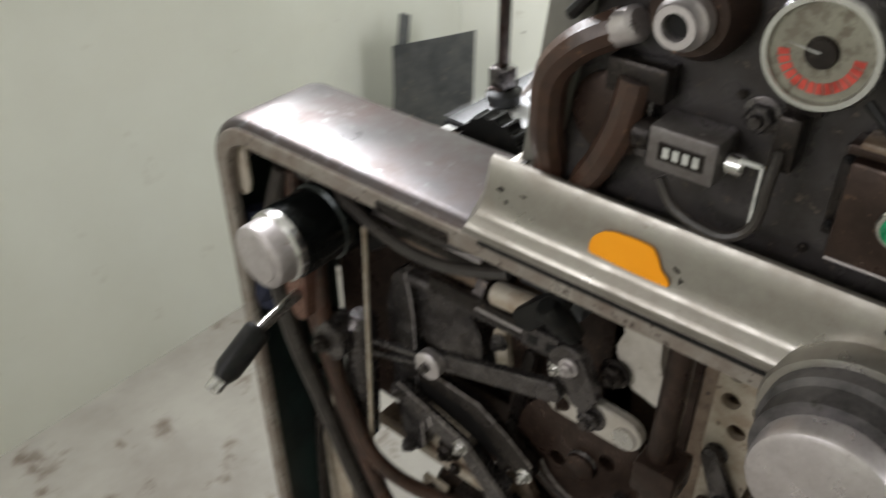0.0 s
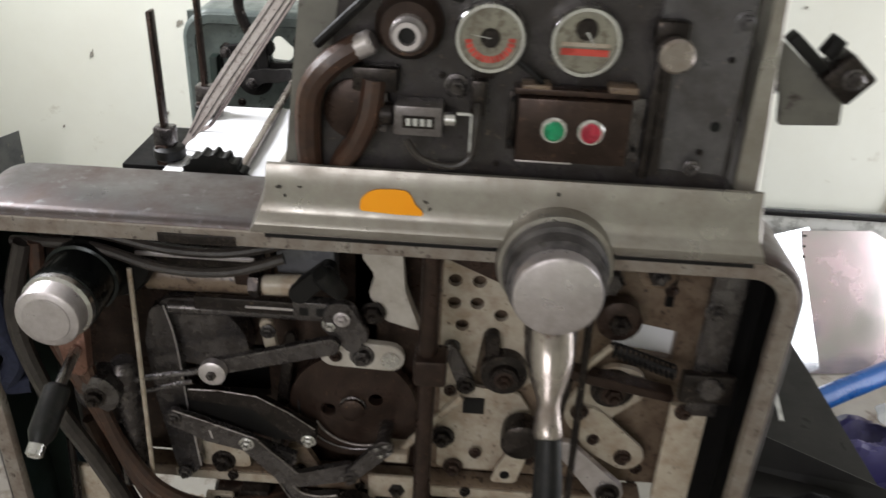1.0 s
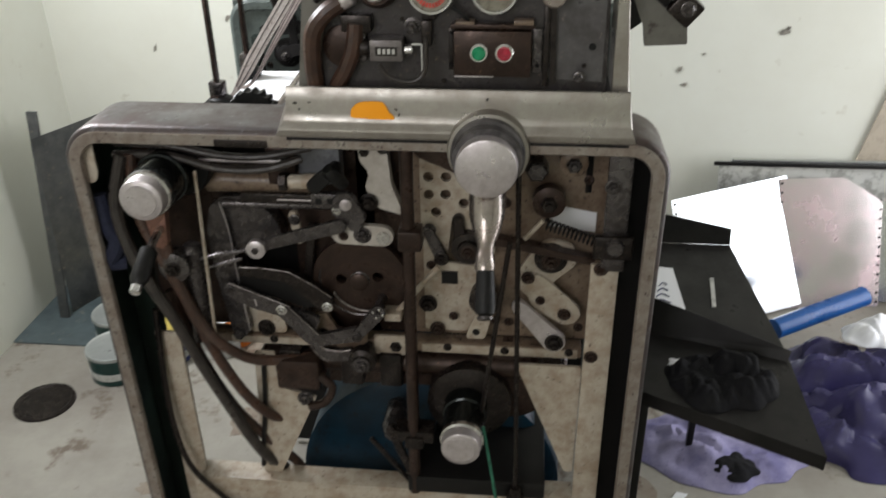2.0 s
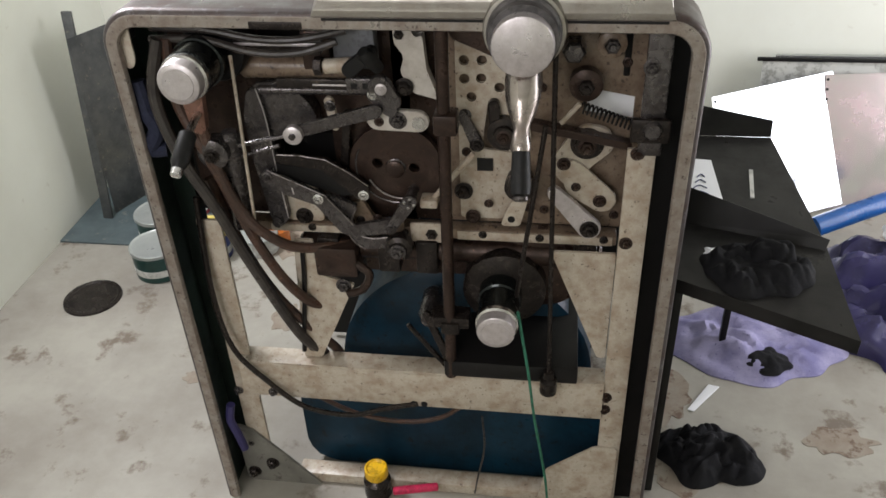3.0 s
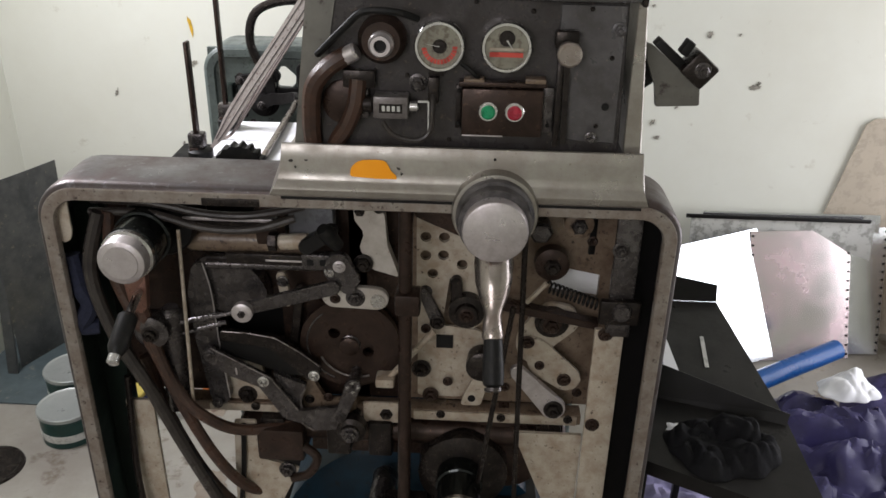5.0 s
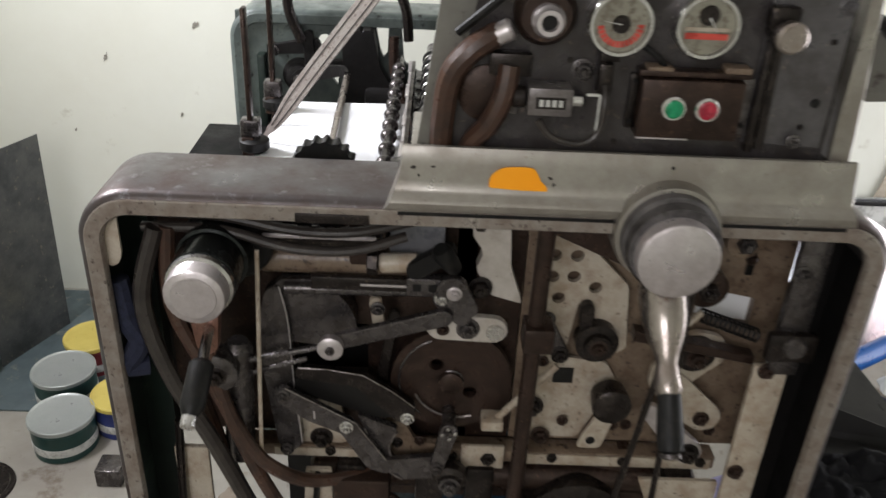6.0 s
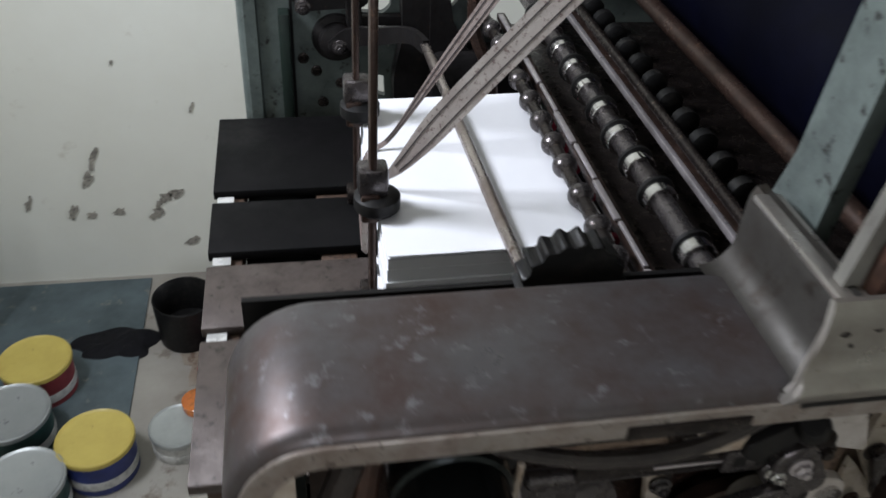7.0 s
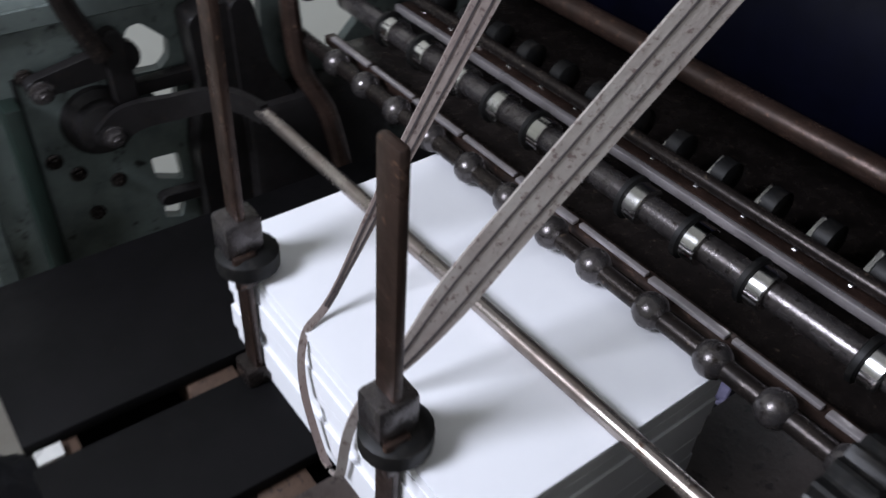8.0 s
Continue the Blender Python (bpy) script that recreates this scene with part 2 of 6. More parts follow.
# ---- mesh helpers ----
def part(name, bm, material, parent=None, label="", smooth=True, **tags):
    me = bpy.data.meshes.new(name)
    bmesh.ops.recalc_face_normals(bm, faces=bm.faces[:])
    for f in bm.faces:
        f.smooth = smooth
    if smooth:
        for e in bm.edges:
            if len(e.link_faces) == 2 and e.calc_face_angle(0) > 0.6:
                e.smooth = False
    bm.to_mesh(me)
    bm.free()
    me.materials.append(material)
    ob = new(name, me)
    ob.parent = parent
    return tagged(ob, label, **tags)


def thing(name, at, label, category, group="", kind=""):
    ob = new(name)
    ob.empty_display_size = 0.05
    ob.location = at
    return tagged(ob, label, category, group, kind)


def add_box(bm, lo, hi, bev=0.0, m=None):
    r = bmesh.ops.create_cube(bm, size=1)
    c, s = [(a + b) / 2 for a, b in zip(lo, hi)], [abs(b - a) for a, b in zip(lo, hi)]
    for v in r["verts"]:
        v.co = Vector((c[0] + v.co.x * s[0], c[1] + v.co.y * s[1], c[2] + v.co.z * s[2]))
        if m is not None:
            v.co = m @ v.co
    if bev:
        bmesh.ops.bevel(bm, geom=list({e for v in r["verts"] for e in v.link_edges}), offset=bev, segments=2, affect="EDGES", profile=0.5)
    return bm


def box(lo, hi, bev=0.002, m=None):
    return add_box(bmesh.new(), lo, hi, bev, m)


def add_lathe(bm, a, b, profile, seg=28):
    """Turned solid along a to b; profile: pairs of (distance from a, radius)."""
    a, b = Vector(a), Vector(b)
    q = (b - a).to_track_quat("Z", "Y").to_matrix()
    rings = []
    for d, r in profile:
        rings.append([bm.verts.new(a + q @ Vector((r * math.cos(k * math.tau / seg), r * math.sin(k * math.tau / seg), d))) for k in range(seg)])
    for p, n in zip(rings, rings[1:]):
        for k in range(seg):
            bm.faces.new((p[k], p[(k + 1) % seg], n[(k + 1) % seg], n[k]))
    bm.faces.new(rings[0][::-1])
    bm.faces.new(rings[-1])
    return bm


def lathe(a, b, profile, seg=28):
    return add_lathe(bmesh.new(), a, b, profile, seg)


def rod(a, b, r, seg=16):
    d = (Vector(b) - Vector(a)).length
    c = min(r * 0.25, d * 0.2)
    return lathe(a, b, [(0, r - c), (c, r), (d - c, r), (d, r - c)], seg)


def smooth_path(pts, steps=6):
    pts = [Vector(p) for p in pts]
    out = []
    for i in range(len(pts) - 1):
        p0, p1, p2, p3 = pts[max(i - 1, 0)], pts[i], pts[i + 1], pts[min(i + 2, len(pts) - 1)]
        for k in range(steps):
            t = k / steps
            out.append(0.5 * ((2 * p1) + (p2 - p0) * t + (2 * p0 - 5 * p1 + 4 * p2 - p3) * t * t + (3 * p1 - p0 - 3 * p2 + p3) * t ** 3))
    return out + [pts[-1]]


def tube(pts, r, seg=10, steps=6):
    path = smooth_path(pts, steps)
    bm, rings, up = bmesh.new(), [], Vector((0, 1, 0.01))
    for i, p in enumerate(path):
        d = (path[min(i + 1, len(path) - 1)] - path[max(i - 1, 0)]).normalized()
        u = (up - d * up.dot(d)).normalized()
        up = u
        v = d.cross(u)
        rings.append([bm.verts.new(p + r * (u * math.cos(k * math.tau / seg) + v * math.sin(k * math.tau / seg))) for k in range(seg)])
    for a, b in zip(rings, rings[1:]):
        for k in range(seg):
            bm.faces.new((a[k], a[(k + 1) % seg], b[(k + 1) % seg], b[k]))
    bm.faces.new(rings[0][::-1])
    bm.faces.new(rings[-1])
    return bm


def ribbon(pts, width, across, thick=0.0016, steps=6, shift=None, until=1.0):
    path, across = smooth_path(pts, steps), Vector(across).normalized()
    bm, rings = bmesh.new(), []
    for i, p in enumerate(path):
        d = (path[min(i + 1, len(path) - 1)] - path[max(i - 1, 0)]).normalized()
        w = (across - d * across.dot(d)).normalized()
        n = d.cross(w)
        u = i / (len(path) - 1)
        if u > until:
            break
        ww = width(u) if callable(width) else width
        p = p + w * shift(u) if shift else p
        rings.append([bm.verts.new(p + w * sx * ww / 2 + n * sy * thick / 2) for sx, sy in ((-1, -1), (1, -1), (1, 1), (-1, 1))])
    for a, b in zip(rings, rings[1:]):
        for k in range(4):
            bm.faces.new((a[k], a[(k + 1) % 4], b[(k + 1) % 4], b[k]))
    bm.faces.new(rings[0][::-1])
    bm.faces.new(rings[-1])
    return bm


def round_poly(pts, r, seg=4):
    """Rounds the corners of a closed outline of (x, z)."""
    out, n = [], len(pts)
    for i in range(n):
        p, a, b = Vector(pts[i]), Vector(pts[i - 1]), Vector(pts[(i + 1) % n])
        da, db = a - p, b - p
        c = min(r, da.length * 0.45, db.length * 0.45)
        s, e = p + da.normalized() * c, p + db.normalized() * c
        for k in range(seg + 1):
            t = k / seg
            out.append((1 - t) ** 2 * s + 2 * t * (1 - t) * p + t * t * e)
    return [(v.x, v.y) for v in out]


def slab(pts, y, thick, r=0.0, bev=0.0013):
    """A plate with the outline pts (x, z), its front at y and its back at y + thick."""
    bm = bmesh.new()
    pts = round_poly(pts, r) if r else pts
    front = [bm.verts.new((x, y, z)) for x, z in pts]
    back = [bm.verts.new((x, y + thick, z)) for x, z in pts]
    f = bm.faces.new(front)
    bm.faces.new(back[::-1])
    n = len(pts)
    for i in range(n):
        bm.faces.new((front[i], back[i], back[(i + 1) % n], front[(i + 1) % n]))
    if bev:
        bmesh.ops.bevel(bm, geom=list(f.edges), offset=bev, segments=1, affect="EDGES")
    return bm


def bar(p, q, w1, w2, y, thick):
    """A flat link with round ends between two (x, z) centres."""
    a, b = Vector(p), Vector(q)
    ang = math.atan2(b.y - a.y, b.x - a.x)
    pts = [(a.x + w1 * math.cos(ang + math.pi / 2 + k * math.pi / 8), a.y + w1 * math.sin(ang + math.pi / 2 + k * math.pi / 8)) for k in range(9)]
    pts += [(b.x + w2 * math.cos(ang - math.pi / 2 + k * math.pi / 8), b.y + w2 * math.sin(ang - math.pi / 2 + k * math.pi / 8)) for k in range(9)]
    return slab(pts, y, thick)


def holed(pts, holes, y, thick, r=0.0):
    """A plate with through holes: outline and holes are closed lists of (x, z)."""
    bm = bmesh.new()
    loops = [round_poly(pts, r) if r else pts] + holes
    edges = []
    for lp in loops:
        vs = [bm.verts.new((x, y, z)) for x, z in lp]
        edges += [bm.edges.new((vs[i], vs[(i + 1) % len(vs)])) for i in range(len(vs))]
    bmesh.ops.triangle_fill(bm, use_beauty=True, use_dissolve=False, edges=edges)
    ex = bmesh.ops.extrude_face_region(bm, geom=bm.faces[:])
    for v in ex["geom"]:
        if isinstance(v, bmesh.types.BMVert):
            v.co.y += thick
    return bm


def circle(x, z, r, n=16):
    return [(x + r * math.cos(k * math.tau / n), z + r * math.sin(k * math.tau / n)) for k in range(n)]


def bolt(parent, x, z, y, r=0.008, material=None, washer=True, name="bolt"):
    """A hexagon bolt head whose foot is at y and which looks towards -y."""
    bm = bmesh.new()
    if washer:
        add_lathe(bm, (x, y, z), (x, y - 1, z), [(0, r * 1.35), (0.002, r * 1.35), (0.0025, r * 1.2)], 18)
    add_lathe(bm, (x, y - 0.001, z), (x, y - 2, z), [(0, r), (r * 0.75, r), (r * 0.95, r * 0.8)], 6)
    add_lathe(bm, (x, y - 0.001, z), (x, y - 2, z), [(0, r * 0.5), (r * 1.25, r * 0.5), (r * 1.4, r * 0.4)], 10)
    return part(name, bm, material or DARK, parent)


def knob(parent, face, back, r, label, rb=1.25, ring=True):
    """A turned metal knob along y: its face at face, its dark barrel down to y = back."""
    x, y, z = face
    k = part("knob", lathe(face, (x, y + 1, z), [(0, r * 0.9), (0.0015, r * 0.97), (0.004, r), (0.018, r), (0.02, r * 1.02), (0.022, r)]), KNOBFACE, parent, label)
    if ring:
        part("face_ring", lathe((x, y - 0.0015, z), (x, y + 1, z), [(0, r * 0.72), (0.001, r * 0.74), (0.003, r * 0.74)]), KNOBFACE, k)
    d = back - y - 0.02
    if ring:
        part("ring", lathe((x, y + 0.02, z), (x, y + 1, z), [(0, r * 1.02), (0.003, r * 1.11), (0.010, r * 1.12), (0.012, r * 1.08)]), CHROME, k)
        part("barrel", lathe((x, y + 0.031, z), (x, y + 1, z), [(0, r * 1.05), (0.001, r * rb), (d * 0.5, r * rb), (d * 0.52, r * rb * 1.08), (d - 0.011, r * rb * 1.08)]), GLOSSDARK, k, "dark glossy barrel")
    else:
        part("collar", lathe((x, y + 0.02, z), (x, y + 1, z), [(0, r * 1.02), (0.004, r * 1.12), (0.012, r * 1.12), (0.013, r * rb), (d, r * rb * 1.05)]), DARK, k)
    return k


def crumple(name, centre, size, material, label, category, seed, height, rough=0.6, n=38, parent=None):
    """A crumpled heap of cloth, bag or paper lying on its support."""
    rnd = random.Random(seed)
    bm = bmesh.new()
    off = Vector((rnd.uniform(0, 50), rnd.uniform(0, 50), 0))
    grid = {}
    for i in range(n + 1):
        for j in range(n + 1):
            u, v = i / n * 2 - 1, j / n * 2 - 1
            rad = math.hypot(u, v)
            k = max(abs(u), abs(v)) / rad if rad else 1
            u, v = u * k, v * k
            ang = math.atan2(v, u)
            edge = 1 + 0.28 * noise.noise(Vector((math.cos(ang) * 1.7, math.sin(ang) * 1.7, 0)) + off)
            fall = max(0.0, 1 - max(abs(i / n * 2 - 1), abs(j / n * 2 - 1)) ** 3)
            p = Vector((u * edge * size[0] / 2, v * edge * size[1] / 2, 0))
            fold = abs(noise.noise(p * 7 + off)) * 0.9 + abs(noise.noise(p * 17 + off)) * rough + abs(noise.noise(p * 43 + off)) * 0.4 * rough
            p.z = 0.003 + fall * height * (0.35 + fold)
            p.x += 0.25 * height * noise.noise(p * 11 + off)
            grid[i, j] = bm.verts.new(p)
    for i in range(n):
        for j in range(n):
            bm.faces.new((grid[i, j], grid[i + 1, j], grid[i + 1, j + 1], grid[i, j + 1]))
    ex = bmesh.ops.extrude_face_region(bm, geom=bm.faces[:])
    for v in ex["geom"]:
        if isinstance(v, bmesh.types.BMVert):
            v.co.z -= 0.0025
    ob = part(name, bm, material, parent)
    ob.location = centre
    return tagged(ob, label, category)


# ---- room ----
XL, XR, YF, YB, ZC = -1.36, 2.60, -2.40, 1.55, 2.90


def wall_x(name, x0, x1, hole=None):
    """A wall along y between x0 and x1 with one opening (y0, y1, z0, z1)."""
    bm = bmesh.new()
    lo, hi = YF - 0.2, YB + 0.2
    if hole:
        y0, y1, z0, z1 = hole
        for a, b, c, d in ((lo, y0, 0, ZC), (y1, hi, 0, ZC), (y0, y1, 0, z0), (y0, y1, z1, ZC)):
            if d > c:
                add_box(bm, (x0, a, c), (x1, b, d))
    else:
        add_box(bm, (x0, lo, 0), (x1, hi, ZC))
    return part(name, bm, WALL, None, smooth=False, kind="structure")


def wall_y(name, y0, y1, holes=()):
    bm, x = bmesh.new(), XL
    for x0, x1, z0, z1 in sorted(holes):
        add_box(bm, (x, y0, 0), (x0, y1, ZC))
        if z0 > 0:
            add_box(bm, (x0, y0, 0), (x1, y1, z0))
        add_box(bm, (x0, y0, z1), (x1, y1, ZC))
        x = x1
    add_box(bm, (x, y0, 0), (XR, y1, ZC))
    return part(name, bm, WALL, None, smooth=False, kind="structure")


tagged(part("floor", box((XL - 0.2, YF - 0.2, -0.1), (XR + 0.2, YB + 0.2, 0), 0), FLOOR, None, smooth=False), "stained grey concrete floor", "floor", kind="structure")
tagged(part("ceiling", box((XL - 0.2, YF - 0.2, ZC), (XR + 0.2, YB + 0.2, ZC + 0.1), 0), CEIL, None, smooth=False), "plain white ceiling", "ceiling", kind="structure")
tagged(wall_x("wall_left", XL - 0.2, XL, (0.34, 0.82, 1.75, 2.21)), "cream painted plaster wall with smudges", "wall")
tagged(wall_x("wall_right", XR, XR + 0.2, (0.12, 1.38, 0, 2.08)), "cream painted plaster wall with a doorway", "wall")
tagged(wall_y("wall_back", YB, YB + 0.2), "cream painted plaster wall with dark smudges", "wall")
# opening added for the fill light behind the camera
tagged(wall_y("wall_front", YF - 0.2, YF, [(-1.35, -0.15, 1.45, 2.45)]), "unseen cream painted plaster wall with an added window", "wall")

# smudges and marks on the back wall, thin dabs of dirt and paint
SMUDGE = mat("wall_dirt", (0.24, 0.225, 0.19), (0.36, 0.34, 0.29), (0.14, 0.13, 0.11), rough=0.9, scale=60, fine=160, spot=0.5)
MARKY = mat("yellow_crayon", (0.75, 0.45, 0.03), rough=0.8, scale=20)
back_marks = [(-0.735, 1.005, 0.006, 0.036, 1), (-0.885, 0.37, 0.010, 0.045, 0), (-0.91, 0.31, 0.014, 0.03, 0), (-1.06, 0.25, 0.010, 0.026, 0), (-0.70, 0.26, 0.022, 0.022, 0),
              (-0.76, 0.20, 0.02, 0.02, 0), (-0.96, 0.22, 0.012, 0.03, 0), (-0.852, 0.212, 0.02, 0.016, 0), (-0.731, 0.25, 0.018, 0.022, 0), (-0.918, 0.205, 0.016, 0.014, 0), (-0.573, 0.324, 0.014, 0.035, 0), (-0.544, 0.206, 0.022, 0.02, 0), (-0.60, 0.15, 0.03, 0.02, 0), (-0.683, 0.108, 0.024, 0.018, 0), (-0.62, 0.06, 0.016, 0.03, 0), (-0.75, 0.231, 0.008, 0.02, 0), (-0.638, 0.501, 0.006, 0.02, 0), (-0.80, 0.62, 0.004, 0.008, 0), (-1.12, 0.56, 0.004, 0.006, 0), (0.60, 0.95, 0.006, 0.004, 0), (0.68, 1.10, 0.005, 0.005, 0), (0.95, 1.02, 0.004, 0.006, 0), (-1.0, 0.785, 0.005, 0.014, 0), (-0.737, 0.885, 0.010, 0.014, 0), (1.02, 0.862, 0.020, 0.010, 0), (1.03, 0.872, 0.008, 0.008, 0), (0.86, 1.02, 0.010, 0.012, 0), (0.72, 0.74, 0.008, 0.012, 0), (0.79, 0.79, 0.007, 0.006, 0), (0.74, 0.69, 0.012, 0.008, 0)]
for i, (x, z, w, h, kind) in enumerate(back_marks):
    bm, rnd = bmesh.new(), random.Random(i)
    ring = []
    for k in range(14):
        a = k * math.tau / 14
        rr = rnd.uniform(0.45, 1.1)
        ring.append(bm.verts.new((x + w * rr * math.cos(a) + 0.3 * h * math.sin(a) * (1 if kind == 0 else -0.5), YB - 0.003, z + h * rr * math.sin(a))))
    bm.faces.new(ring)
    ex = bmesh.ops.extrude_face_region(bm, geom=bm.faces[:])
    for v in ex["geom"]:
        if isinstance(v, bmesh.types.BMVert):
            v.co.y += 0.0025
    part("smudge", bm, MARKY if kind else SMUDGE, bpy.data.objects["wall_back"])

# oil and rust stains on the floor
STAIN = mat("floor_stain", (0.22, 0.175, 0.135), (0.28, 0.25, 0.205), (0.13, 0.085, 0.06), rough=0.6, scale=14, fine=26, spot=0.52)
for i, (x, y, w, h) in enumerate(((0.47, 0.02, 0.10, 0.07), (0.56, 0.20, 0.13, 0.10), (0.68, 0.02, 0.16, 0.06), (0.53, 0.42, 0.09, 0.12), (0.92, 0.30, 0.10, 0.05), (-0.62, 1.24, 0.10, 0.16), (-0.60, 1.0, 0.09, 0.12), (-0.50, 0.62, 0.05, 0.08), (-0.66, 0.36, 0.05, 0.03))):
    bm, rnd = bmesh.new(), random.Random(70 + i)
    n = 34
    rr = [rnd.uniform(0.55, 1.05) for k in range(n)]
    top = [bm.verts.new((x + w * (rr[k] + rr[k - 1]) / 2 * math.cos(k * math.tau / n), y + h * (rr[k] + rr[k - 1]) / 2 * math.sin(k * math.tau / n), 0.0012)) for k in range(n)]
    low = [bm.verts.new((v.co.x, v.co.y, -0.001)) for v in top]
    bm.faces.new(top)
    for k in range(n):
        bm.faces.new((low[k], low[(k + 1) % n], top[(k + 1) % n], top[k]))
    part("oil_stain", bm, STAIN, bpy.data.objects["floor"], "brown oil stain")

# ---- the press ----
press = thing("printing_press", (0, 0, 0), "old sheet-fed offset printing press with opened side cover", "printing press")


def hood_outline(d, top, foot=0.0):
    """The inverted U of a side frame, drawn in by d."""
    left = -0.45 if top < 1.108 else -0.466
    r, pts = 0.062 - d, [(left + d, foot)]
    for k in range(11):
        a = math.pi - k * math.pi / 20
        pts.append((left + 0.062 + r * math.cos(a), top - 0.062 + r * math.sin(a)))
    for k in range(11):
        a = math.pi / 2 - k * math.pi / 20
        pts.append((0.45 - 0.062 + r * math.cos(a), top - 0.062 + r * math.sin(a)))
    return pts + [(0.45 - d, foot)]


def loft(rows, top=1.106):
    """A skin through rows of (inset, y) along the outline of the hood."""
    bm = bmesh.new()
    vs = [[bm.verts.new((x, y, z)) for x, z in hood_outline(d, top)] for d, y in rows]
    for a, b in zip(vs, vs[1:]):
        for i in range(len(a) - 1):
            bm.faces.new((a[i], a[i + 1], b[i + 1], b[i]))
    bmesh.ops.remove_doubles(bm, verts=bm.verts[:], dist=1e-5)
    return bm


def shell(y0, y1, name, label, skin, rim, top=1.106):
    part(name, loft([(0.0085, y0 + 0.0012), (0.004, y0 + 0.003), (0.0012, y0 + 0.007), (0.0, y0 + 0.013), (0.0, y1 - 0.006), (0.002, y1), (0.006, y1), (0.006, y0 + 0.010), (0.0085, y0 + 0.0012)], top), skin, press, label)
    part(name + "_rim", loft([(0.0087, y0 + 0.009), (0.0087, y0), (0.010, y0 - 0.001), (0.026, y0 - 0.001), (0.028, y0 + 0.002), (0.028, y0 + 0.009), (0.0087, y0 + 0.009)], top), rim, press, "chipped rim")


shell(0.0, 0.116, "side_hood", "bare brownish steel hood", STEEL, RIM)
shell(0.82, 0.93, "far_side_hood", "grey-green painted hood of the far side", FARGREEN, FARGREEN, 1.112)
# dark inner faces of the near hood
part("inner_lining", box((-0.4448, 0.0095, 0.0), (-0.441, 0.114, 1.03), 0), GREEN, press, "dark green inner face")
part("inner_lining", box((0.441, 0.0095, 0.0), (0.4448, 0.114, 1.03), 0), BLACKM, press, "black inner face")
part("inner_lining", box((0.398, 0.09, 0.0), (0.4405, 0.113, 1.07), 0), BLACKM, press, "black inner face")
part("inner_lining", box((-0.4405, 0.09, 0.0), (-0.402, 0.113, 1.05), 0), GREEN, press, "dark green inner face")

# top cover: bare flat left half with a soft front edge
def profile_x(prof, x0, x1, nx=1):
    """Sweeps a closed profile of (y, z) along x."""
    bm = bmesh.new()
    rows = [[bm.verts.new((x0 + (x1 - x0) * i / nx, y, z)) for y, z in prof] for i in range(nx + 1)]
    for a, b in zip(rows, rows[1:]):
        for k in range(len(prof)):
            bm.faces.new((a[k], a[(k + 1) % len(prof)], b[(k + 1) % len(prof)], b[k]))
    bm.faces.new(rows[0][::-1])
    bm.faces.new(rows[-1])
    return bm


LID0, LID1 = -0.100, 0.386
bm = profile_x([(-0.003, 1.099), (-0.006, 1.1045), (-0.0065, 1.109), (-0.004, 1.1135), (0.001, 1.117), (0.004, 1.122), (0.005, 1.132), (0.0058, 1.142), (0.0065, 1.150), (0.008, 1.162), (0.0105, 1.1675), (0.0135, 1.1685), (0.0145, 1.166), (0.0115, 1.15), (0.008, 1.12), (0.004, 1.112), (0.004, 1.099)], LID0, LID1, 12)
for v in bm.verts:
    u = min(1.0, (v.co.z - 1.099) / 0.06)
    if v.co.x < LID0 + 1e-5:
        v.co.x -= 0.018 * (1 - u) ** 2.2 - 0.003
    if v.co.x > LID1 - 1e-5:
        v.co.x += 0.012 * (1 - u) ** 2.2 - 0.003
part("raised_lid", bm, LIDM, press, "satin metal raised cover strip")
part("lid_shelf", box((LID0 + 0.012, 0.0146, 1.158), (-0.068, 0.128, 1.164), 0.002), LIDM, press)
for x0, sg in ((LID0 - 0.014, 1), (LID1 + 0.010, -1)):
    bm, R = bmesh.new(), 0.026
    prof = [(x0 + sg * R * math.sin(k * math.pi / 16), 1.104 + R * (1 - math.cos(k * math.pi / 16))) for k in range(8)]
    prof += [(x0 + sg * 0.028, 1.148), (x0 + sg * 0.030, 1.158), (x0 + sg * 0.0335, 1.1635), (x0 + sg * 0.040, 1.165), (x0 + sg * 0.040, 1.104)]
    vs = [[bm.verts.new((x, y + 0.010 * (z - 1.104) / 0.06, z)) for x, z in prof] for y in (0.002, 0.128)]
    for a, b in zip(vs, vs[1:]):
        for k in range(len(prof)):
            bm.faces.new((a[k], a[(k + 1) % len(prof)], b[(k + 1) % len(prof)], b[k]))
    bm.faces.new(vs[0][::-1])
    bm.faces.new(vs[-1])
    part("lid_flank", bm, FLANK, press, "curved end of the cover strip")
GRIME = mat("black_grime", (0.02, 0.016, 0.014), (0.05, 0.04, 0.034), rough=0.6, scale=60, fine=160)
for x, z, w, h in ((-0.085, 1.145, 0.0055, 0.0025), (-0.079, 1.137, 0.002, 0.0025), (-0.064, 1.147, 0.0035, 0.0016), (0.060, 1.139, 0.005, 0.0030), (0.064, 1.132, 0.002, 0.0035)):
    rnd = random.Random(x)
    part("grime", slab([(x + w * rnd.uniform(0.25, 1.2) * math.cos(k * math.tau / 9), z + h * rnd.uniform(0.25, 1.2) * math.sin(k * math.tau / 9)) for k in range(9)], 0.0036 + 0.08 * (z - 1.122), 0.003, 0, 0), GRIME, press, "black grime")
part("lid_seam", box((LID0, -0.0015, 1.0925), (LID1, 0.002, 1.0965), 0), BLACKM, press)
ol = [(-0.005, 1.121), (-0.004, 1.133), (0.004, 1.141), (0.012, 1.144), (0.03, 1.145), (0.042, 1.144), (0.047, 1.137), (0.05, 1.13), (0.057, 1.124), (0.058, 1.119), (0.03, 1.119)]
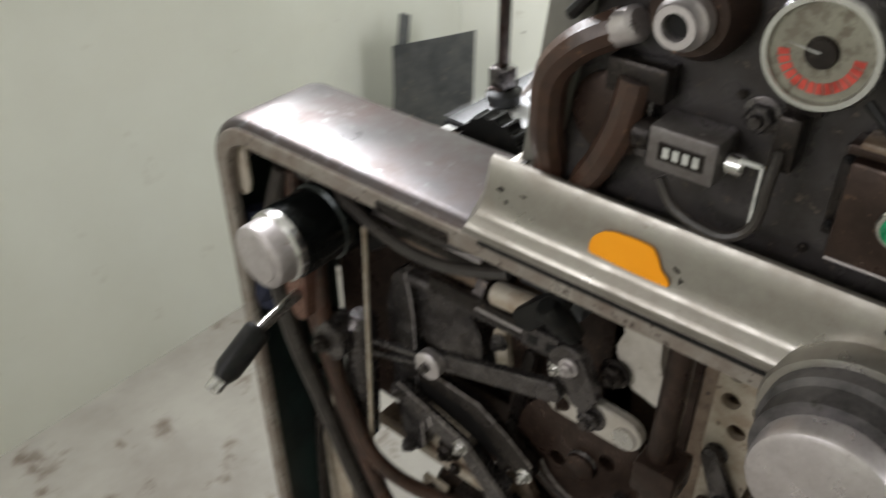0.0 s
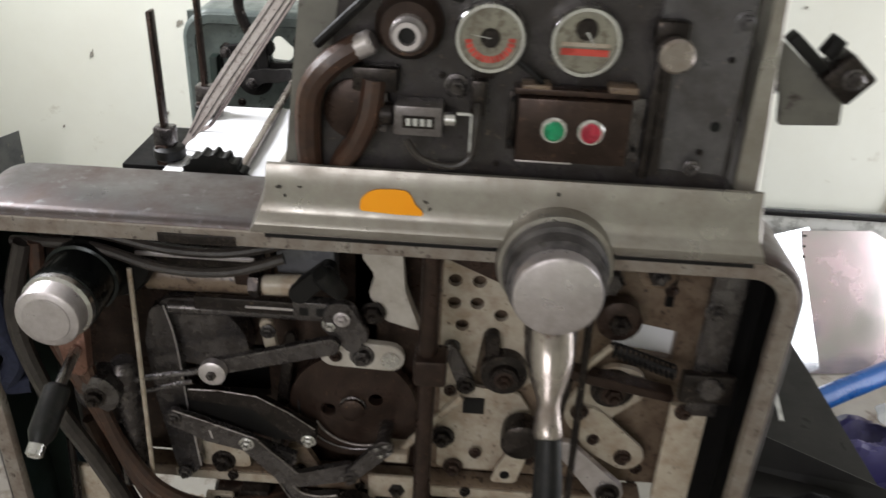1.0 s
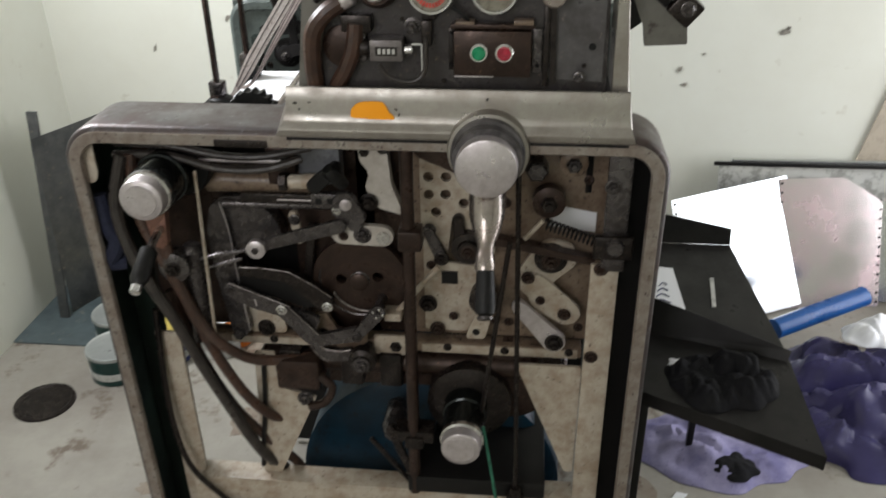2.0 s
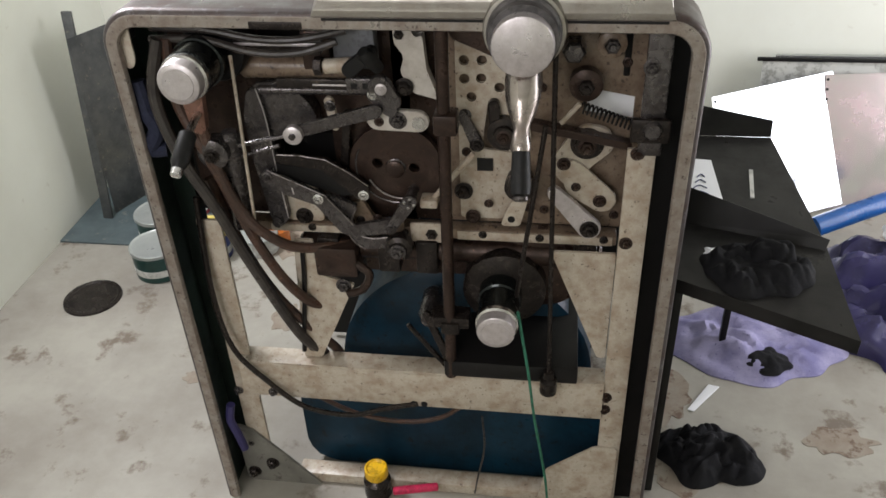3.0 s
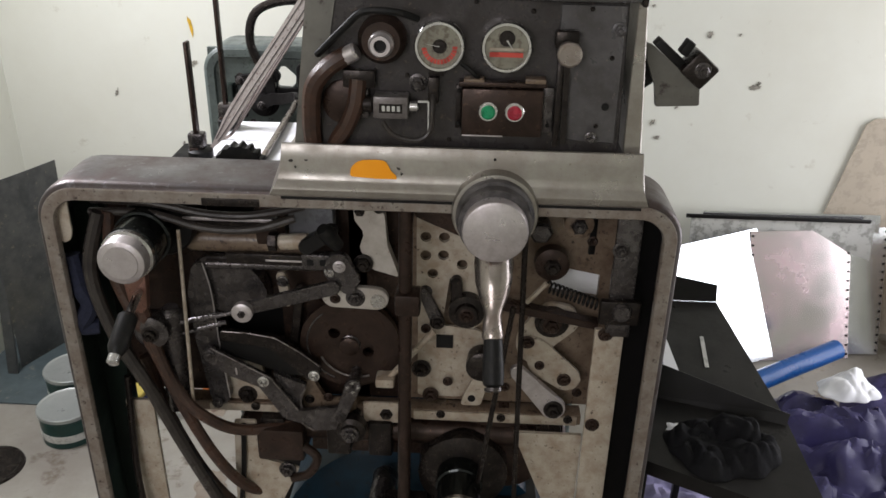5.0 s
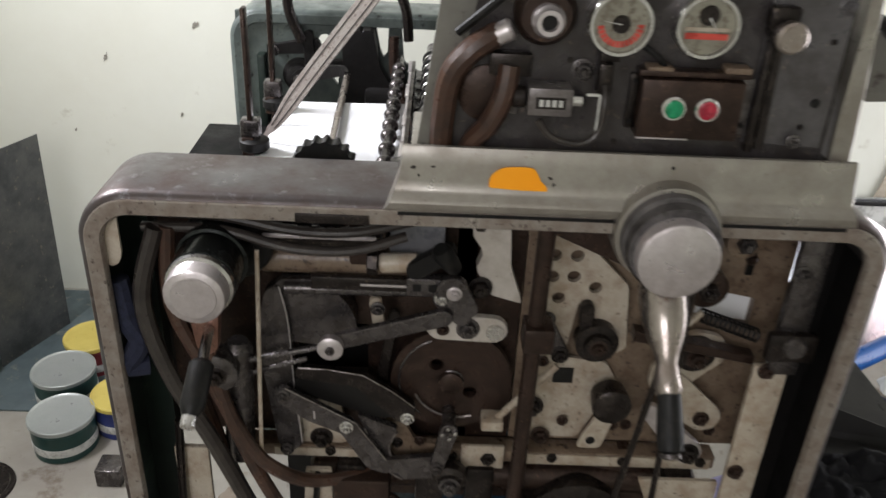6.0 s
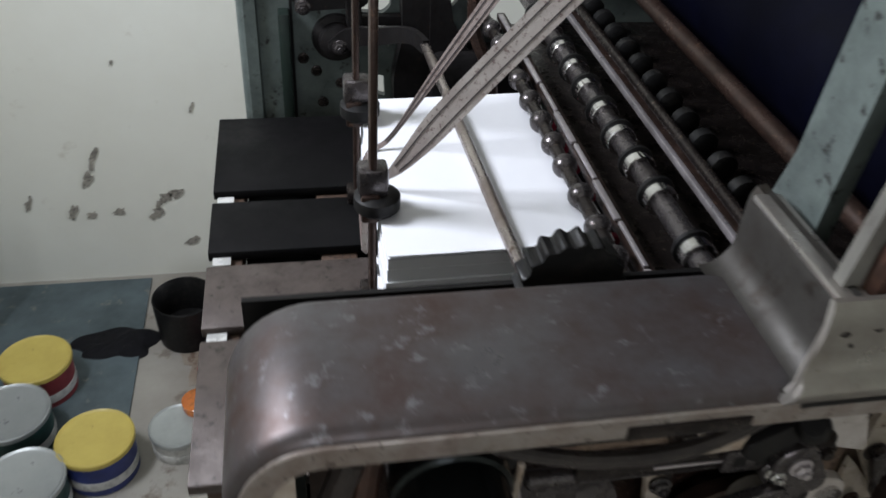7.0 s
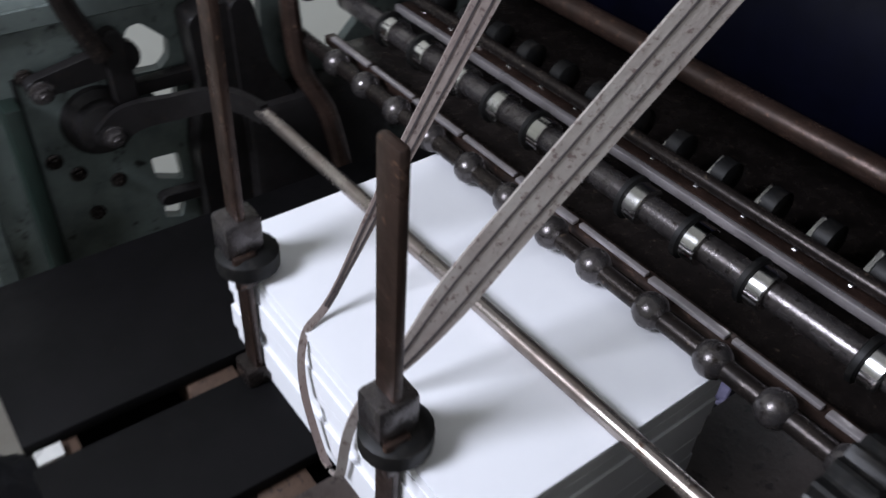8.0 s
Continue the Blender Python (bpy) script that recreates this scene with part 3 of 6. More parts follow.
part("orange_sticker", slab([(x, z) for x, z in round_poly(ol, 0.004)], 0, 0.0012, 0, 0), ORANGE, press, "bright orange patch of tape").matrix_basis = pose(0, 0.0036, 0.006) @ pose(0, 0, 1.122, -5.0) @ pose(0, -0.0014, -1.122)
bolt(press, 0.188, 1.156, 0.0075, 0.002, BLACKM, False, "rivet")

# main knob through the lid
KX, KZ = 0.191, 1.084
part("knob_housing", lathe((KX, 0.035, KZ), (KX, -1, KZ), [(0, 0.059), (0.040, 0.059), (0.047, 0.057), (0.048, 0.052)], 40), LIDM, press, "rounded boss in the cover strip")
part("knob_collar", lathe((KX, -0.012, KZ), (KX, -1, KZ), [(0, 0.0525), (0.012, 0.0525), (0.016, 0.049), (0.032, 0.0485)], 40), mat("mottled_black_paint", (0.03, 0.028, 0.03), (0.14, 0.13, 0.13), (0.05, 0.045, 0.04), rough=0.45, metal=0.3, scale=34, fine=90, spot=0.6), press, "mottled dark collar")
knob(press, (KX, -0.062, KZ - 0.004), -0.03, 0.0435, "big brushed steel knob", 1.0, False)
part("lever_arm", lathe((KX + 0.001, -0.010, 1.042), (KX + 0.002, -0.104, 0.946), [(0, 0.024), (0.03, 0.027), (0.055, 0.025), (0.075, 0.020), (0.092, 0.0135), (0.103, 0.0112), (0.112, 0.0128), (0.130, 0.0145), (0.136, 0.012)]), CAST, press, "tapered worn steel arm")
g = part("lever_grip", lathe((KX + 0.003, -0.102, 0.949), (KX + 0.005, -0.140, 0.892), [(0, 0.009), (0.004, 0.0125), (0.05, 0.0145), (0.062, 0.0135), (0.066, 0.008)]), RUBBER, press, "black grip")
part("end_screw", lathe((KX + 0.0048, -0.138, 0.8935), (KX + 0.0052, -0.1435, 0.886), [(0, 0.0115), (0.004, 0.0115), (0.006, 0.008)], 12), GREYARM, g)
# left knob and its crank
LX, LZ = -0.309, 1.016
knob(press, (LX, -0.062, LZ), 0.05, 0.033, "round aluminium knob", 1.15)
part("crank_arm", bar((LX - 0.005, 0.985), (LX - 0.004, 0.925), 0.019, 0.012, -0.02, 0.014), COPPER, press, "coppery tapered crank arm")
g = part("crank_grip", lathe((LX + 0.006, -0.075, 0.945), (LX + 0.003, -0.128, 0.912), [(0, 0.010), (0.004, 0.0135), (0.05, 0.0135), (0.056, 0.011), (0.062, 0.008)]), RUBBER, press, "black grip")
part("end_screw", lathe((LX + 0.003, -0.126, 0.913), (LX + 0.002, -0.142, 0.903), [(0, 0.0085), (0.012, 0.0085), (0.014, 0.006)], 12), CHROME, g)
part("crank_stub", rod((LX, -0.02, 0.95), (LX + 0.006, -0.078, 0.943), 0.006), CHROME, press)
# lower knob on the motor shaft
knob(press, (0.155, -0.066, 0.58), 0.06, 0.033, "round aluminium knob", 1.08)
part("motor", lathe((0.16, 0.05, 0.575), (0.16, 1, 0.575), [(0, 0.05), (0.01, 0.075), (0.16, 0.075), (0.17, 0.05)]), DARK, press, "dark oily drive motor")
part("motor", lathe((0.225, 0.09, 0.60), (0.225, 1, 0.60), [(0, 0.05), (0.01, 0.085), (0.12, 0.085), (0.13, 0.05)]), BROWN, press, "brown gear housing")
part("lower_shaft", rod((-0.22, 0.10, 0.632), (0.33, 0.10, 0.632), 0.022), BROWN, press, "oily brown cross shaft")
for x in (-0.16, -0.05, 0.02, 0.30):
    part("shaft_bearing", box((x - 0.02, 0.07, 0.595), (x + 0.02, 0.13, 0.664), 0.004), DARK, press)
part("lower_plate", box((-0.11, 0.135, 0.55), (0.30, 0.145, 0.664), 0.002), BROWN, press, "oily brown plate")
part("lower_pump", lathe((0.02, 0.05, 0.50), (0.02, 1, 0.50), [(0, 0.014), (0.02, 0.022), (0.08, 0.022), (0.09, 0.016)]), GREYARM, press)
part("lower_strut", rod((-0.02, 0.05, 0.49), (0.05, 0.05, 0.39), 0.005, 10), DARK, press)
part("motor_foot", box((0.05, 0.02, 0.392), (0.30, 0.30, 0.43), 0.004), BLACKM, press)

# ---- inner frame ----
part("rail", box((0.352, 0.048, 0.0), (0.396, 0.056, 0.875), 0.0015), CREAM2, press, "cream upright rail with bolts")
part("rail", box((0.366, 0.040, 0.868), (0.402, 0.050, 1.072), 0.002), GREYARM, press, "grey upper rail")
part("rail", box((-0.398, 0.058, 0.0), (-0.352, 0.066, 0.70), 0.0015), CREAM2, press, "cream upright rail")
part("cross_bar", box((-0.372, 0.040, 0.285), (0.352, 0.046, 0.372), 0.001), CREAM2, press, "cream cross bar")
part("cross_bar", box((-0.372, 0.040, 0.3725), (0.352, 0.085, 0.378), 0.001), CREAM2, press, "cream cross bar")
part("foot_plate", slab([(-0.418, 0.0), (-0.418, 0.175), (-0.385, 0.165), (-0.315, 0.085), (-0.245, 0.0)], 0.052, 0.006, 0.008), ENDM, press, "grey-green gusset")
part("foot_plate", slab([(0.39, 0.0), (0.39, 0.20), (0.345, 0.20), (0.25, 0.12), (0.23, 0.0)], 0.042, 0.006, 0.008), CREAM2, press, "cream gusset")
part("base_bar", box((-0.30, 0.06, 0.0), (0.25, 0.10, 0.028), 0.003), CREAM2, press)
part("ledge", box((-0.318, 0.088, 0.664), (0.352, 0.1175, 0.684), 0.002), CREAM, press, "cream oil ledge")
part("ledge_lip", box((-0.268, 0.0845, 0.667), (-0.02, 0.0878, 0.681), 0.0008), CREAM2, press, "pale ledge lip")
part("ledge_lip", box((0.075, 0.0845, 0.665), (0.345, 0.0878, 0.682), 0.0008), CREAM2, press, "pale ledge lip")
part("gusset", slab([(0.24, 0.664), (0.352, 0.664), (0.35, 0.425), (0.335, 0.425)], 0.062, 0.006, 0.004), CREAM2, press, "cream triangular plate")
part("gusset", slab([(-0.222, 0.664), (-0.186, 0.664), (-0.186, 0.588), (-0.118, 0.568), (-0.202, 0.380), (-0.238, 0.380)], 0.062, 0.006, 0.004), CREAM2, press, "cream triangular plate")
part("side_plate", holed([(0.06, 0.685), (0.40, 0.685), (0.40, 1.075), (0.06, 1.075)], [[(0.285, 0.900), (0.362, 0.890), (0.362, 0.932), (0.290, 0.945)]], 0.118, 0.012), CREAM, press, "oil-stained brown and cream side plate")
part("side_plate", holed([(-0.40, 0.685), (0.058, 0.685), (0.058, 1.075), (-0.40, 1.075)], [[(-0.25, 0.995), (-0.17, 0.995), (-0.17, 1.05), (-0.25, 1.05)], [(-0.12, 0.98), (-0.05, 0.98), (-0.05, 1.06), (-0.12, 1.06)], [(-0.235, 0.79), (-0.14, 0.79), (-0.14, 0.87), (-0.235, 0.87)]], 0.118, 0.012), BROWN, press, "oily dark brown side plate")
# added black sheet; stands in for the shade behind the side plate
part("shade_sheet", box((-0.440, 0.16, 0.66), (0.395, 0.165, 1.07), 0), BLACKM, press, "added black sheet standing in for shade behind the side plate")
part("paper_slip", slab([(0.280, 0.895), (0.368, 0.885), (0.366, 0.928), (0.288, 0.943)], 0.135, 0.001, 0, 0), PAPER, press, "white paper slip")
part("drum_guard", lathe((0.07, 0.17, 0.27), (0.07, 1, 0.27), [(0, 0.25), (0.01, 0.265), (0.45, 0.265), (0.46, 0.25)], 48), BLUE, press, "blue painted round guard")
part("floor_guard", slab([(-0.290, 0.0), (-0.290, 0.27), (0.36, 0.27), (0.36, 0.0)], 0.125, 0.05, 0.07, 0.004), BLUE, press, "blue painted rounded guard")
# added black sheet at the back; gives the interior's shade
part("shade_sheet", box((-0.345, 0.55, 0.02), (0.395, 0.56, 0.70), 0), BLACKM, press, "added dark sheet standing in for the shade inside the press")
for x, z in ((0.368, 0.868), (0.364, 0.698), (0.358, 0.338), (0.357, 0.306)):
    bolt(press, x, z, 0.048, 0.0085, BROWN)
bolt(press, 0.374, 1.014, 0.04, 0.009, GREYARM)
part("slotted_screw", lathe((0.384, 0.04, 0.918), (0.384, -1, 0.918), [(0, 0.015), (0.014, 0.015), (0.018, 0.012)]), GREYARM, press)
part("bracket", box((0.352, 0.028, 0.895), (0.412, 0.042, 0.935), 0.004), DARK, press)
for x, z in ((-0.394, 0.276), (-0.31, 0.297), (-0.392, 0.12)):
    bolt(press, x, z, 0.058 if x < -0.35 else 0.04, 0.0075, GREYARM)
for x, z in ((-0.352, 0.062), (-0.398, 0.03)):
    bolt(press, x, z, 0.052, 0.011, DARK)
for x in (0.003, -0.018):
    part("bar_hole", lathe((x, 0.0405, 0.292), (x, -1, 0.292), [(0, 0.007), (0.0015, 0.007)], 14), BLACKM, press)
part("hood_tab", slab(round_poly([(-0.432, 1.082), (-0.407, 1.082), (-0.407, 1.022), (-0.414, 1.008), (-0.425, 1.008), (-0.432, 1.022)], 0.008), 0.012, 0.004), CREAM2, press, "cream hanging tab")
part("rim_clip", box((-0.21, -0.003, 1.079), (-0.13, 0.0, 1.090), 0.001), DARK, press)

part("hanging_chain", tube([(-0.205, 0.058, 0.66), (-0.213, 0.057, 0.56), (-0.226, 0.057, 0.47), (-0.235, 0.057, 0.40)], 0.0045, 8), BLACKM, press, "black hanging chain")
part("oil_pump", box((-0.184, 0.050, 0.592), (-0.105, 0.12, 0.655), 0.006), BROWN, press, "brown oily pump block")
part("pump_pipe", tube([(-0.11, 0.06, 0.62), (-0.085, 0.055, 0.60), (-0.10, 0.055, 0.565), (-0.13, 0.058, 0.55)], 0.008), BROWN, press)
part("gusset_hole", lathe((-0.219, 0.0615, 0.405), (-0.219, -1, 0.405), [(0, 0.008), (0.0012, 0.008)], 14), BLACKM, press)
bolt(press, -0.138, 0.566, 0.062, 0.011, GREYARM)
part("cross_bracket", box((0.028, 0.02, 0.51), (0.10, 0.06, 0.535), 0.004), DARK, press)
part("cross_bracket", bar((0.02, 0.53), (0.055, 0.43), 0.007, 0.007, 0.03, 0.008), DARK, press)
# vertical shaft with collars
part("upright_shaft", rod((0.068, 0.030, 1.085), (0.062, 0.030, 0.385), 0.0105, 20), BROWN, press, "brown vertical shaft")
part("shaft_collar", box((0.052, 0.012, 0.905), (0.089, 0.05, 0.940), 0.004), BROWN, press)
part("shaft_collar", box((0.048, 0.014, 0.50), (0.082, 0.05, 0.525), 0.004), DARK, press)
part("thin_rod", rod((0.235, 0.005, 1.05), (0.247, 0.005, 0.43), 0.0042, 10), DARK, press)
part("thin_rod", rod((0.225, 0.012, 0.93), (0.185, 0.012, 0.60), 0.0042, 10), DARK, press)
part("rod_foot", lathe((0.247, 0.005, 0.385), (0.247, 0.005, 1), [(0, 0.016), (0.03, 0.016), (0.034, 0.010), (0.05, 0.009)], 14), DARK, press)
part("green_twine", tube([(0.19, -0.03, 0.60), (0.21, -0.034, 0.47), (0.225, -0.02, 0.33), (0.25, -0.005, 0.15), (0.26, 0.0, 0.02)], 0.0028, 6), TWINE, press, "thin green twine")

# ---- mechanism on the side plate ----
# cream perforated plate
hp = [circle(x, z, 0.0085, 14) for x, z in ((0.092, 0.996), (0.119, 0.966), (0.120, 0.996), (0.148, 0.951), (0.103, 0.934), (0.092, 0.965))]
part("perforated_plate", holed([(0.078, 1.03), (0.115, 1.03), (0.19, 0.955), (0.20, 0.86), (0.165, 0.835), (0.13, 0.93), (0.118, 0.835), (0.078, 0.90)], hp, 0.098, 0.008, 0.006), CREAM2, press, "cream plate with round holes")
part("cover_plate", slab([(0.08, 0.885), (0.118, 0.838), (0.18, 0.83), (0.198, 0.80), (0.155, 0.70), (0.08, 0.70)], 0.105, 0.006, 0.006), CREAM2, press, "cream plate")
part("square_hole", box((0.110, 0.1015, 0.797), (0.137, 0.106, 0.820), 0), BLACKM, press)
part("hub", lathe((0.157, 0.1, 0.877), (0.157, -1, 0.877), [(0, 0.028), (0.02, 0.028), (0.022, 0.018), (0.03, 0.017)]), DARK, press, "dark shaft hub")
part("hub_key", bar((0.140, 0.925), (0.142, 0.89), 0.009, 0.009, 0.085, 0.012), DARK, press)
bolt(press, 0.157, 0.877, 0.072, 0.009, BROWN)
bolt(press, 0.102, 0.706, 0.1, 0.010, BROWN)
bolt(press, 0.086, 0.757, 0.1, 0.012, DARK)
bolt(press, 0.092, 0.902, 0.098, 0.008, GREYARM)
part("pawl", bar((0.090, 0.905), (0.112, 0.855), 0.008, 0.011, 0.085, 0.008), GREYARM, press)
bolt(press, 0.112, 0.855, 0.085, 0.009, DARK)
part("push_rod", rod((0.108, 0.075, 0.845), (0.035, 0.075, 0.752), 0.005, 10), CREAM2, press, "pale connecting rod")
part("rod_block", box((0.015, 0.06, 0.742), (0.045, 0.09, 0.758), 0.003, None), CREAM2, press)
# right pair of plates
part("cam_plate", slab([(0.262, 0.87), (0.285, 0.892), (0.325, 0.885), (0.337, 0.85), (0.295, 0.81), (0.285, 0.785), (0.262, 0.775), (0.238, 0.80), (0.238, 0.83)], 0.096, 0.008, 0.012), CREAM2, press, "cream cam plate")
part("cam_plate", slab([(0.245, 0.83), (0.275, 0.83), (0.345, 0.765), (0.345, 0.742), (0.322, 0.728), (0.262, 0.765)], 0.090, 0.006, 0.014), CREAM2, press, "cream link plate")
part("washer_disc", lathe((0.291, 0.096, 0.859), (0.291, -1, 0.859), [(0, 0.027), (0.006, 0.027), (0.008, 0.020), (0.014, 0.019)]), DARK, press)
bolt(press, 0.291, 0.859, 0.082, 0.011, BROWN)
for x, z, s in ((0.318, 0.753, 0.0085), (0.277, 0.779, 0.006), (0.255, 0.822, 0.0085)):
    bolt(press, x, z, 0.09, s, BROWN)
part("follower_arm", bar((0.242, 0.775), (0.303, 0.708), 0.012, 0.020, 0.07, 0.010), KNOBFACE, press, "pale steel arm")
bolt(press, 0.303, 0.708, 0.07, 0.012, DARK)
part("stop_plate", slab([(0.172, 0.752), (0.198, 0.752), (0.185, 0.698), (0.152, 0.698), (0.158, 0.72)], 0.085, 0.006, 0.005), CREAM2, press, "cream stop plate")
part("stop_hole", lathe((0.17, 0.0855, 0.712), (0.17, -1, 0.712), [(0, 0.0065), (0.0015, 0.0065)], 14), BLACKM, press)
part("dark_roller", lathe((0.185, 0.09, 0.79), (0.185, -1, 0.79), [(0, 0.024), (0.018, 0.026), (0.03, 0.026), (0.034, 0.02)]), DARK, press)
part("tie_strip", slab([(0.20, 0.905), (0.36, 0.872), (0.36, 0.86), (0.20, 0.89)], 0.07, 0.02), BROWN, press)
coil = [(0.278 + 0.078 * k / 96 + 0.0028 * math.sin(k * math.tau / 8), 0.07 + 0.0085 * math.cos(k * math.tau / 8), 0.934 - 0.028 * k / 96 + 0.0082 * math.sin(k * math.tau / 8)) for k in range(97)]
part("spring", tube(coil, 0.0017, 6, 1), BLACKM, press, "black coil spring")
part("spring_strut", rod((0.247, 0.06, 0.91), (0.275, 0.06, 0.945), 0.004, 8), CREAM2, press)
part("ring_lug", lathe((0.283, 0.1, 0.965), (0.283, -1, 0.965), [(0, 0.026), (0.02, 0.026), (0.024, 0.018)]), BROWN, press)
bolt(press, 0.283, 0.965, 0.08, 0.013, DARK)
part("ring_lug", lathe((0.318, 0.1, 1.03), (0.318, -1, 1.03), [(0, 0.022), (0.014, 0.022), (0.018, 0.015)]), CREAM, press)
bolt(press, 0.318, 1.03, 0.085, 0.012, GREYARM)
part("hex_plug", lathe((0.262, 0.1, 1.022), (0.262, -1, 1.022), [(0, 0.018), (0.03, 0.018), (0.034, 0.014)], 6), GREYARM, press)
part("top_strut", bar((0.09, 1.055), (0.175, 1.015), 0.018, 0.016, 0.07, 0.02), BROWN, press)
# white casting near the top
part("casting", slab([(-0.014, 1.056), (0.012, 1.058), (0.020, 1.040), (0.032, 1.044), (0.036, 0.990), (0.054, 0.938), (0.012, 0.950), (-0.006, 0.985), (0.002, 1.010), (-0.012, 1.030)], 0.074, 0.02, 0.004), PALE, press, "chipped pale casting")
bolt(press, -0.004, 1.045, 0.078, 0.008, DARK)
bolt(press, 0.0, 0.962, 0.07, 0.011, DARK)
part("link_plate", bar((-0.045, 0.908), (0.02, 0.905), 0.019, 0.018, 0.06, 0.010), PALE, press, "cream link with bolts")
bolt(press, -0.043, 0.905, 0.06, 0.006, BROWN)
bolt(press, -0.012, 0.908, 0.06, 0.011, GREYARM)
part("slotted_screw", lathe((0.022, 0.06, 0.904), (0.022, -1, 0.904), [(0, 0.011), (0.004, 0.011)]), CHROME, press)
part("roller_lug", bar((-0.045, 0.955), (-0.02, 0.928), 0.013, 0.011, 0.05, 0.012), GREYARM, press)
bolt(press, -0.046, 0.956, 0.05, 0.007, CHROME)
# grey cover curve and box on the left of the mechanism
part("cover_housing", slab([(-0.265, 0.935), (-0.24, 0.955), (-0.19, 0.955), (-0.155, 0.915), (-0.15, 0.87), (-0.20, 0.86), (-0.265, 0.87)], 0.08, 0.03, 0.02), GREYARM, press, "rounded grey cover")
part("tie_bar", rod((-0.24, 0.07, 0.952), (-0.05, 0.07, 0.955), 0.008), GREYARM, press)
part("tie_bar", rod((-0.30, 0.085, 1.02), (-0.13, 0.085, 1.022), 0.008), DARK, press)
for x in (-0.23, -0.205, -0.15, -0.165):
    part("bar_collar", lathe((x, 0.085, 1.021), (x + 1, 0.085, 1.021), [(0, 0.010), (0.001, 0.011), (0.008, 0.011), (0.009, 0.010)], 14), CHROME, press)
part("valve_block", box((-0.16, 0.07, 0.985), (-0.115, 0.11, 1.05), 0.004), BROWN, press)
part("cream_tube", rod((-0.27, 0.09, 0.985), (-0.08, 0.09, 0.985), 0.020), CREAM, press, "stained cream tube")
part("blue_box", box((-0.112, 0.080, 0.985), (-0.045, 0.11, 1.066), 0.003), BLUEGREY, press, "blue-grey panel")
part("upright_strip", slab([(-0.263, 1.025), (-0.258, 1.025), (-0.272, 0.69), (-0.277, 0.69)], 0.028, 0.004), CREAM2, press, "thin pale upright strip")
part("curved_rail", slab([(-0.262, 0.95), (-0.245, 0.955), (-0.236, 0.90), (-0.232, 0.80), (-0.225, 0.70), (-0.245, 0.685), (-0.258, 0.70), (-0.272, 0.82), (-0.275, 0.90)], 0.07, 0.016, 0.01), GREYARM, press, "curved dark rail")
# pale tube puts the highlight on the rail's edge
part("rail_edge", tube([(-0.246, 0.0695, 0.953), (-0.237, 0.0695, 0.90), (-0.233, 0.0695, 0.80), (-0.226, 0.0695, 0.705)], 0.0012, 6), KNOBFACE, press, "pale strip painted as the rail's edge highlight")
part("rail_bridge", slab([(-0.262, 0.940), (-0.245, 0.962), (-0.17, 0.966), (-0.172, 0.954), (-0.235, 0.948)], 0.072, 0.012, 0.004), GREYARM, press)
bolt(press, -0.252, 0.793, 0.065, 0.007, GREYARM)
bolt(press, -0.246, 0.697, 0.065, 0.007, GREYARM)
part("oil_plate", slab([(-0.235, 0.765), (-0.175, 0.765), (-0.165, 0.69), (-0.235, 0.69)], 0.088, 0.01, 0.008), CREAM2, press, "cream plate")
bolt(press, -0.202, 0.700, 0.088, 0.012, DARK)
part("back_lever", bar((-0.105, 0.90), (-0.135, 0.70), 0.007, 0.007, 0.095, 0.006), DARK, press)
part("hook_arm", slab([(-0.150, 0.764), (-0.096, 0.742), (-0.106, 0.716), (-0.105, 0.697), (-0.097, 0.683), (-0.082, 0.674), (-0.046, 0.680), (-0.038, 0.657), (-0.088, 0.652), (-0.105, 0.663), (-0.116, 0.683), (-0.141, 0.743)], 0.060, 0.010, 0.004), GREYARM, press, "curved dark hook arm")
# pale tubes draw the highlights along both edges of the hook
part("hook_edge", tube([(-0.097, 0.059, 0.738), (-0.107, 0.059, 0.714), (-0.104, 0.059, 0.694), (-0.092, 0.059, 0.680), (-0.07, 0.059, 0.676), (-0.046, 0.059, 0.680)], 0.0016, 6), EDGE, press, "bright strip painted as an edge highlight")
part("hook_edge", tube([(-0.141, 0.059, 0.742), (-0.128, 0.059, 0.712), (-0.115, 0.059, 0.682), (-0.104, 0.059, 0.664), (-0.088, 0.059, 0.653)], 0.0014, 6), EDGE, press, "bright strip painted as an edge highlight")
part("foot_bracket", slab([(-0.115, 0.735), (-0.09, 0.738), (-0.07, 0.70), (-0.02, 0.70), (-0.02, 0.668), (-0.115, 0.668)], 0.082, 0.01, 0.004), CREAM, press)
bolt(press, -0.097, 0.70, 0.082, 0.006, DARK)
bolt(press, -0.066, 0.705, 0.082, 0.006, BROWN)
part("roller", lathe((-0.024, 0.06, 0.668), (-0.024, -1, 0.668), [(0, 0.024), (0.018, 0.024), (0.022, 0.016), (0.028, 0.014)]), DARK, press)
bolt(press, -0.024, 0.668, 0.034, 0.011, GREYARM)
bolt(press, 0.030, 0.678, 0.0845, 0.011, DARK)
part("clip", box((-0.008, 0.078, 0.660), (0.052, 0.0844, 0.700), 0.002), CREAM2, press)
part("damper", lathe((-0.296, 0.05, 0.885), (-0.306, 0.05, 0.69), [(0, 0.012), (0.01, 0.019), (0.185, 0.019), (0.19, 0.012)]), GREYARM, press, "grey damper tube")
part("damper_shaft", lathe((-0.317, 0.045, 0.858), (-0.317, -1, 0.858), [(0, 0.026), (0.03, 0.026), (0.034, 0.016)]), GREYARM, press)
bolt(press, -0.317, 0.858, 0.012, 0.010, DARK)
